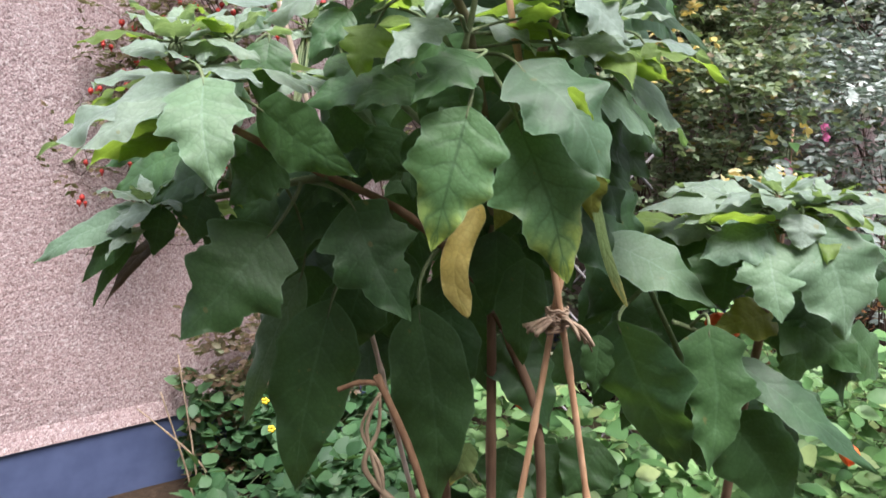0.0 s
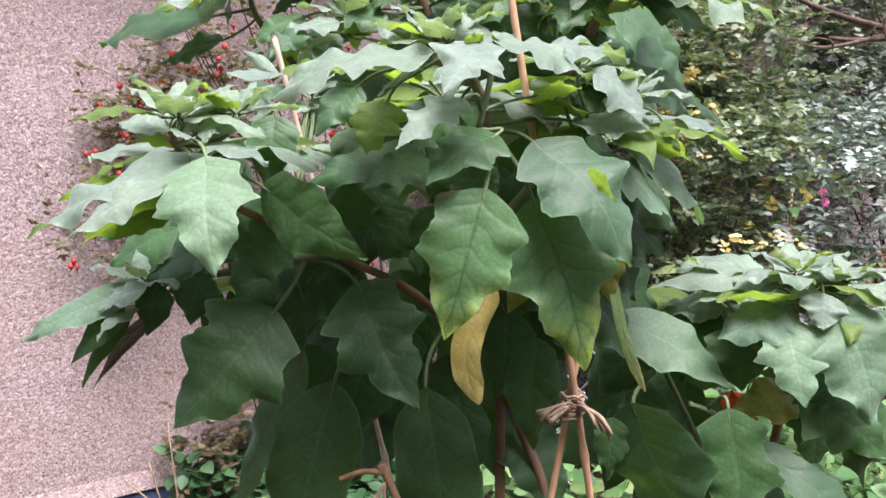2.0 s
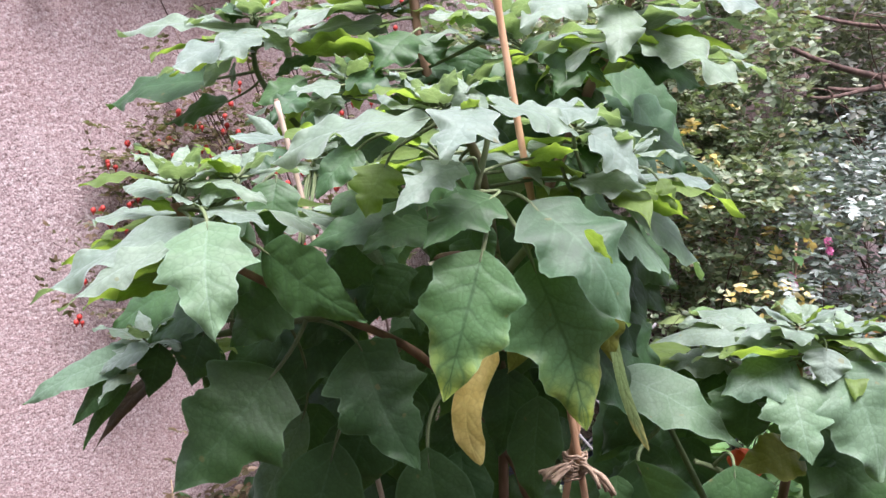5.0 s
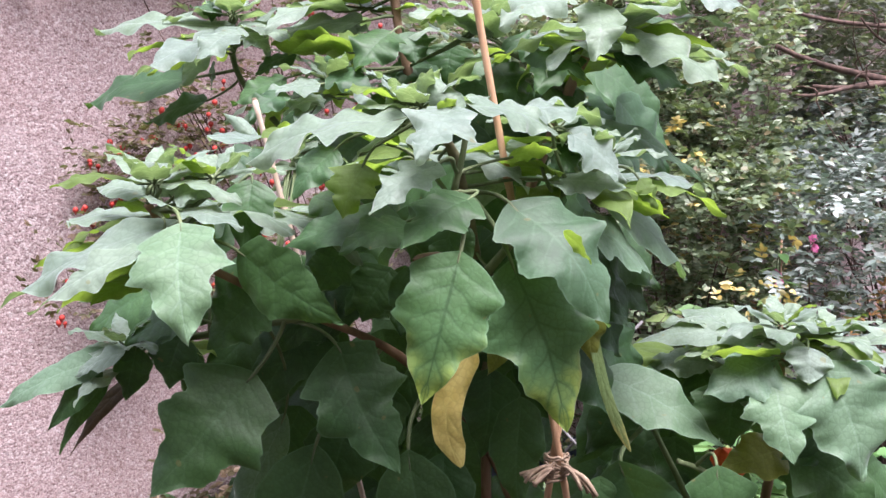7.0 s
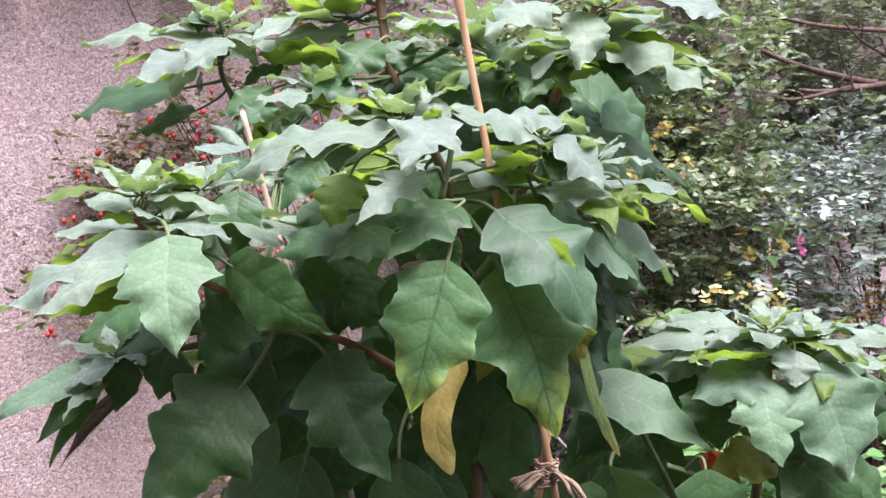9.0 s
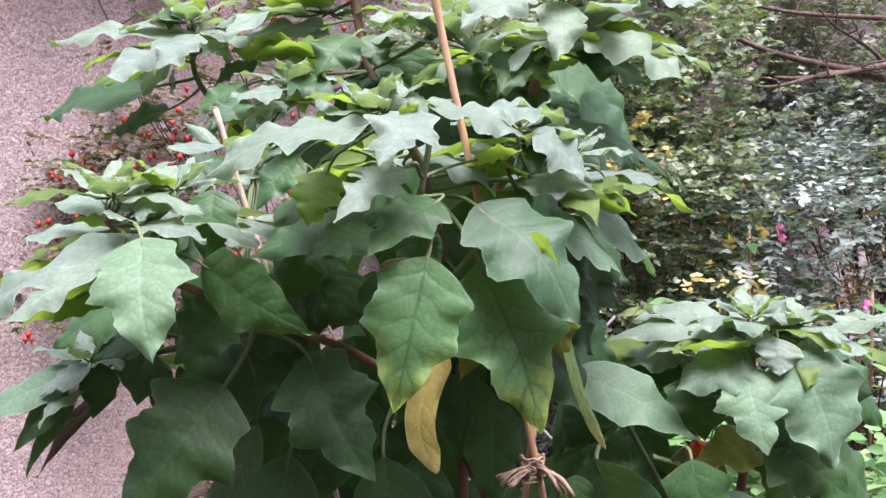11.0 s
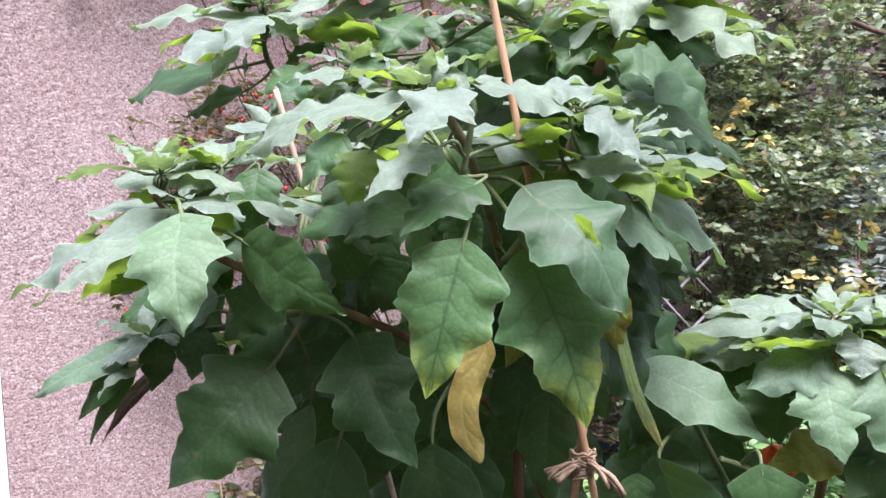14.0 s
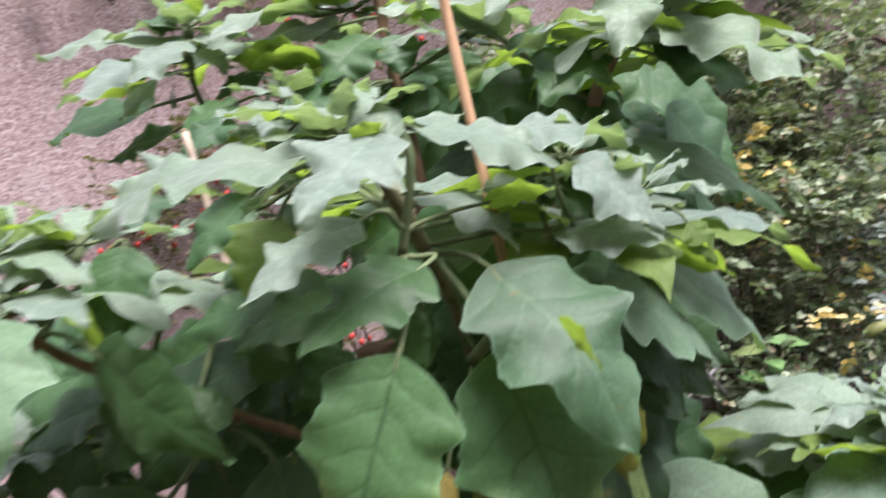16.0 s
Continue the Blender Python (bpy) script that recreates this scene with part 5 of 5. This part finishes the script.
spots = scatter(900, (1.1, 2.9, 0.5), (3.3, 4.4, 1.9), lambda q: off_wall(q) > 0.15 and q.z < 1.35 + 0.42 * (q.y - 2.9) and (q.z > 1.25 or rng.random() < 0.45) and q.x / q.y > 0.40 + 0.06 * noise.noise(q * 3))
shrub("evergreen_shrub", "bushy grey-green evergreen with pale glossy narrow leaves", "shrub", (2.1, 3.7, 0), spots, glossy_sprig, GLOSSY, BARK, 14, 0.008)
spots = scatter(480, (1.4, 3.7, 1.6), (3.2, 5.2, 2.4), lambda q: off_wall(q) > 0.05 and 0.395 < q.x / q.y < 0.62)


def tree_sprig(out, q):
    for _ in range(3):
        pinnate(out, q + rand_dir() * 0.05, rand_dir(0.1), 3, 0.07, rng.uniform(0.03, 0.045), 0.6)


tree = shrub("small_tree", "bare-branched small tree with thin leaf beside the wall", "tree", (2.6, 4.4, 0), spots, tree_sprig, GLOOM, BARK, 20, 0.014)
for a, b, r in (((2.75, 4.3, 1.75), (1.52, 3.9, 2.02), 0.014), ((2.9, 4.3, 1.95), (1.70, 3.9, 1.84), 0.012), ((2.2, 4.1, 1.86), (1.55, 3.8, 1.80), 0.008), ((2.9, 4.4, 2.1), (1.6, 4.0, 2.2), 0.01), ((2.4, 4.2, 1.9), (1.9, 3.9, 2.15), 0.006)):
    a, b = (Vector((v[0] * 0.80, v[1] * 0.80, 1.5 + (v[2] - 1.5) * 0.80)) for v in (a, b))
    bm = bmesh.new()
    pts = curve(a, a.lerp(b, 0.35) + Vector((0, 0, 0.06)), a.lerp(b, 0.7) - Vector((0, 0, 0.05)), b, 12)
    tube(bm, pts, [1.5 * r * (1 - 0.6 * i / 12) for i in range(13)], 7, 0.12)
    for k in (3, 5, 7, 9):
        t0 = pts[k]
        tube(bm, curve(t0, t0 + rand_dir() * 0.08, t0 + rand_dir(0.5) * 0.16, t0 + rand_dir(0.2) * 0.3, 5), [0.004, 0.0035, 0.003, 0.0025, 0.002, 0.001], 5)
    part("bough", bm, BARK, tree, "dark bare bough").matrix_parent_inverse = Matrix.Translation(-tree.location)

spots = scatter(260, (1.0, 3.1, 0.3), (2.9, 4.2, 1.75), lambda q: off_wall(q) > 0.2 and 0.37 < q.x / q.y < 0.75)
shrub("rose_bush", "leggy mid-green rose grown through by its neighbours", "rose bush", (1.5, 3.2, 0), spots, rose_sprig, ROSE, BARK, 14, 0.006)

# climber hanging at the wall's top
spots = [wall_place(rng.uniform(-0.05, 0.55), rng.uniform(0.04, 0.12), 1.93 + 0.9 * rng.random()) for _ in range(40)]
spots += [wall_place(rng.uniform(0.5, 1.4), rng.uniform(0.04, 0.2), 2.05 + 0.9 * rng.random()) for _ in range(60)]
climber = shrub("climber", "climber trailing down over the pebble-dashed wall", "climbing plant", wall_place(1.1, 0.12, 0), spots, rose_sprig, ROSE, BARK, 8, 0.007)


# balsam with pink flowers
def balsam(foot, height, heads):
    foot = Vector(foot)
    ob = thing("balsam", "tall balsam with pink hooded flowers and drooping leaves", "flower", "balsams", foot)
    bm = bmesh.new()
    tube(bm, [(0, 0, -0.02), (0.01, 0, height * 0.5), (0, 0, height)], [0.009, 0.007, 0.004], 8)
    part("stem", bm, WOODY, ob)
    out = Sprays()
    for k in range(16):
        z = height * (0.35 + 0.65 * k / 16)
        d = Vector((math.cos(2.4 * k), math.sin(2.4 * k), -0.15))
        out.add(foot + Vector((0, 0, z)), d, Vector((0, 0, 1)), rng.uniform(0.08, 0.13), 0.036)
    out.mesh("foliage", BED, ob)
    for h in heads:
        h = Vector(h) - foot
        bm = bmesh.new()
        tube(bm, curve((0, 0, height * 0.9), (h.x * 0.4, h.y * 0.4, height), h + Vector((0, 0, 0.05)), h, 6), 0.0016, 5)
        part("flower_stalk", bm, STEM, ob)
        petals = Sprays()
        for k in range(7):
            w = 2 * math.pi * k / 7
            d = Vector((math.cos(w), -0.5 - 0.4 * (k % 2), math.sin(w) * 1.1))
            petals.add(foot + h, d, Vector((-math.cos(w), -0.6, 0.3)), rng.uniform(0.016, 0.024), 0.019)
        petals.mesh("flower", PINK, ob, "pink hooded flower")
    return ob


balsam((1.20, 2.94, 0), 1.22, ((1.178, 2.92, 1.10), (1.186, 2.91, 1.072), (1.30, 2.93, 1.225), (1.305, 2.92, 1.195)))
balsam((1.55, 2.75, 0), 1.02, ((1.52, 2.74, 0.98), (1.60, 2.72, 0.92)))
bud = thing("seed_pod", "plump pale yellow-green seed pod on a balsam stem", "seed pod", at=(1.12, 2.90, 0))
bm = bmesh.new()
tube(bm, [(0, 0, -0.02), (0.01, 0, 0.5), (0.03, 0, 0.95), (0.035, 0, 1.01)], [0.004, 0.0035, 0.003, 0.002], 6)
part("stem", bm, STEM, bud)
bm = bmesh.new()
tube(bm, [(0.0, 0, 0.985), (0.012, 0, 0.995), (0.035, 0, 1.008), (0.06, 0, 1.02), (0.075, 0, 1.022)], [0.006, 0.018, 0.019, 0.013, 0.003], 10)
part("pod", bm, small_leaf_material("pod_skin", [(0.0, (0.35, 0.38, 0.14)), (1.0, (0.45, 0.46, 0.20))]), bud)

# a broad pale-leaved seedling before the lattice
mallow = thing("mallow", "young pale-green mallow with broad pointed leaves", "plant", at=(0.80, 2.80, 0))
bm = bmesh.new()
tube(bm, [(0, 0, -0.02), (0.01, 0, 0.5), (0, 0, 0.98)], [0.005, 0.004, 0.002], 6)
part("stem", bm, STEM, mallow)
out = Sprays()
for k in range(14):
    w = 2.4 * k
    d = Vector((math.cos(w), 0.6 * math.sin(w), rng.uniform(-0.1, 0.25)))
    out.add(Vector((0.80, 2.80, 0.99 - 0.03 * k)), d, Vector((0, -0.5, 1)), rng.uniform(0.09, 0.13), 0.06)
out.mesh("foliage", BED, mallow)

# rusty dead stems
rusty = Sprays()
rust = thing("dead_fern", "rust-brown dying fern fronds", "fern", at=(1.62, 2.9, 0))
for _ in range(60):
    q = Vector((1.62 + rng.gauss(0, 0.22), 2.9 + rng.gauss(0, 0.1), rng.uniform(0.3, 1.02)))
    pinnate(rusty, q, rand_dir(0.4), 5, 0.16, 0.035, 0.3)
rusty.mesh("foliage", RUST, rust)
bm = bmesh.new()
for _ in range(14):
    q = Vector((rng.gauss(0, 0.2), rng.gauss(0, 0.1), rng.uniform(0.6, 1.0)))
    tube(bm, curve((0, 0, -0.02), (0, 0, 0.3), q * 0.8, q, 6), 0.003, 5)
tagged(part("stalkwork", bm, BARK, rust), kind="stuff")


# the bed: lantern plants, herbs
def bed_sprig(out, q):
    for k in range(5):
        d = Vector((math.cos(2.4 * k + q.x * 9), math.sin(2.4 * k + q.x * 9), rng.uniform(-0.25, 0.3)))
        s = rng.uniform(0.034, 0.076)
        out.add(q + d * 0.015 + Vector((0, 0, -0.012 * k)), d, Vector((0, -0.2, 1)) + rand_dir(0) * 0.75, s, s * rng.uniform(0.5, 0.75))


def herb_sprig(out, q):
    for k in range(5):
        d = rand_dir(0.1)
        s = rng.uniform(0.04, 0.065)
        out.add(q + d * 0.02, d, Vector((0, 0, 1)) + rand_dir(0) * 0.5, s, s * 0.8)


def lantern(ob, at):
    """A papery five-sided husk, pointed below, on a short stalk."""
    bm = bmesh.new()
    at = Vector(at)
    prof = ((0.020, 0.003), (0.014, 0.013), (0.003, 0.019), (-0.008, 0.017), (-0.017, 0.010), (-0.024, 0.001))
    rings = [[bm.verts.new((r * (1 + 0.12 * math.cos(5 * w)) * math.cos(w), r * (1 + 0.12 * math.cos(5 * w)) * math.sin(w), z)) for w in (2 * math.pi * k / 20 for k in range(20))] for z, r in prof]
    for r0, r1 in zip(rings, rings[1:]):
        for k in range(20):
            bm.faces.new((r0[k], r1[k], r1[(k + 1) % 20], r0[(k + 1) % 20]))
    bm.faces.new(rings[-1])
    bm.faces.new(rings[0][::-1])
    husk = part("husk", bm, LANTERN, ob, "orange-red papery husk")
    husk.location = at - ob.location
    husk.rotation_euler = (rng.uniform(-0.4, 0.4), rng.uniform(-0.4, 0.4), 0)
    bm = bmesh.new()
    tube(bm, [(0, 0, 0.018), (0.004, 0.003, 0.035), (0.015, 0.005, 0.05)], 0.0012, 5)
    part("husk_stalk", bm, STEM, husk)


def lantern_plant(foot, lo, hi, n, fruits):
    mid, half = [(a + b) / 2 for a, b in zip(lo, hi)], [(b - a) / 2 for a, b in zip(lo, hi)]

    def domed(q):
        r = math.hypot((q.x - mid[0]) / half[0], (q.y - mid[1]) / half[1]) + 0.25 * noise.noise(q * 4)
        return r < 1.12 and q.z < hi[2] - 0.16 * max(0.0, r - 0.55)

    spots = scatter(n, lo, hi, domed)
    ob = shrub("lantern_plant", "leafy light-green lantern plant with orange papery fruit", "plant", foot, spots, bed_sprig, BED, STEM, 16, 0.004)
    for f in fruits:
        lantern(ob, f)
    return ob


lantern_plant((0.95, 1.75, 0), (0.40, 1.36, 0.2), (1.55, 2.15, 0.92), 480, ((0.395, 1.12, 1.084), (0.41, 1.125, 1.078), (0.845, 1.60, 0.84), (0.80, 1.48, 0.70), (0.66, 1.45, 0.80)))
lantern_plant((0.15, 1.75, 0), (-0.08, 1.46, 0.2), (0.66, 2.12, 0.74), 300, ((0.16, 1.62, 0.74),))
lantern_plant((1.4, 2.4, 0), (0.7, 2.2, 0.1), (2.0, 2.7, 0.88), 260, ())
spots = scatter(900, (-0.95, 1.6, 0.03), (0.05, 2.7, 0.40), lambda q: off_wall(q) > 0.06 and q.x / q.y > -0.35)
herb = shrub("herb_clump", "low green herb clump with small yellow flowers below the wall", "plant", (-0.5, 2.1, 0), spots, herb_sprig, HERB, STEM, 20, 0.003)
for q in ((-0.559, 2.3, 0.424), (-0.52, 2.2, 0.38), (-0.30, 2.1, 0.36)):
    bm = bmesh.new()
    for k in range(5):
        w = 2 * math.pi * k / 5
        bmesh.ops.create_icosphere(bm, subdivisions=1, radius=0.006, matrix=Matrix.Translation((0.007 * math.cos(w), 0, 0.007 * math.sin(w))) @ Matrix.Diagonal((1, 0.4, 1, 1)))
    fl = part("flower", bm, YELLOW, herb, "small yellow flower")
    fl.location = Vector(q) - herb.location
dry = thing("dry_stems", "dry pale broken stems at the foot of the wall", "dead plant", at=(-0.80, 2.3, 0))
for a, b in (((0.02, 0.0, 0.0), (-0.035, 0.05, 0.55)), ((0.0, 0.02, 0.05), (-0.10, 0.06, 0.42)), ((0.05, 0.0, 0.2), (-0.16, 0.02, 0.38))):
    bm = bmesh.new()
    a, b = Vector(a), Vector(b)
    tube(bm, curve(a - Vector((0, 0, 0.02)), a.lerp(b, 0.3) + Vector((0.02, 0, 0)), a.lerp(b, 0.7), b, 6), [0.004, 0.0036, 0.0033, 0.003, 0.0028, 0.0025, 0.002], 6, 0.2)
    part("stem", bm, HUSK, dry)
brown = Sprays()
for _ in range(330):
    q = wall_place(rng.uniform(0.30, 0.95), rng.uniform(0.08, 0.3), rng.uniform(0.1, 0.66))
    pinnate(brown, q, rand_dir(0.2), 3, 0.06, 0.03, 0.6)
brown.mesh("dead_foliage", THICKET, dry)

# lattice behind the bed
trellis = thing("trellis", "grey weathered diamond lattice trellis behind the bed", "trellis", at=(0.44, 2.66, 0))
for sgn in (1, -1):
    for k in range(9):
        c = -0.13 + 0.175 * k
        ends = [(x, c + sgn * 1.1 * x) for x in (-0.05, 0.21)]
        ends = [(x if -0.05 < z < 1.20 else sgn * ((1.20 if z > 1 else -0.05) - c) / 1.1, min(1.20, max(-0.05, z))) for x, z in ends]
        a, b = (Vector((x, 0.005 * sgn, z)) for x, z in ends)
        bm = bmesh.new()
        tube(bm, [a, a.lerp(b, 0.5), b], 0.0046, 6)
        part("slat", bm, SLAT, trellis)

# an unseen hedge, added behind the walk to close off the low sky
spots = [Vector((rng.uniform(-7, 7), -6 + rng.uniform(-0.3, 0.3), rng.uniform(0.2, 2.2))) for _ in range(500)]


def hedge_sprig(out, q):
    for _ in range(10):
        d = rand_dir()
        out.add(q + rand_dir() * 0.15, d, rand_dir(0.5), 0.12, 0.08)


shrub("hedge", "unseen plain green hedge closing the garden, added to block the low sky", "hedge", (0, -6, 0), spots, hedge_sprig, ROSE, BARK, 30, 0.02)
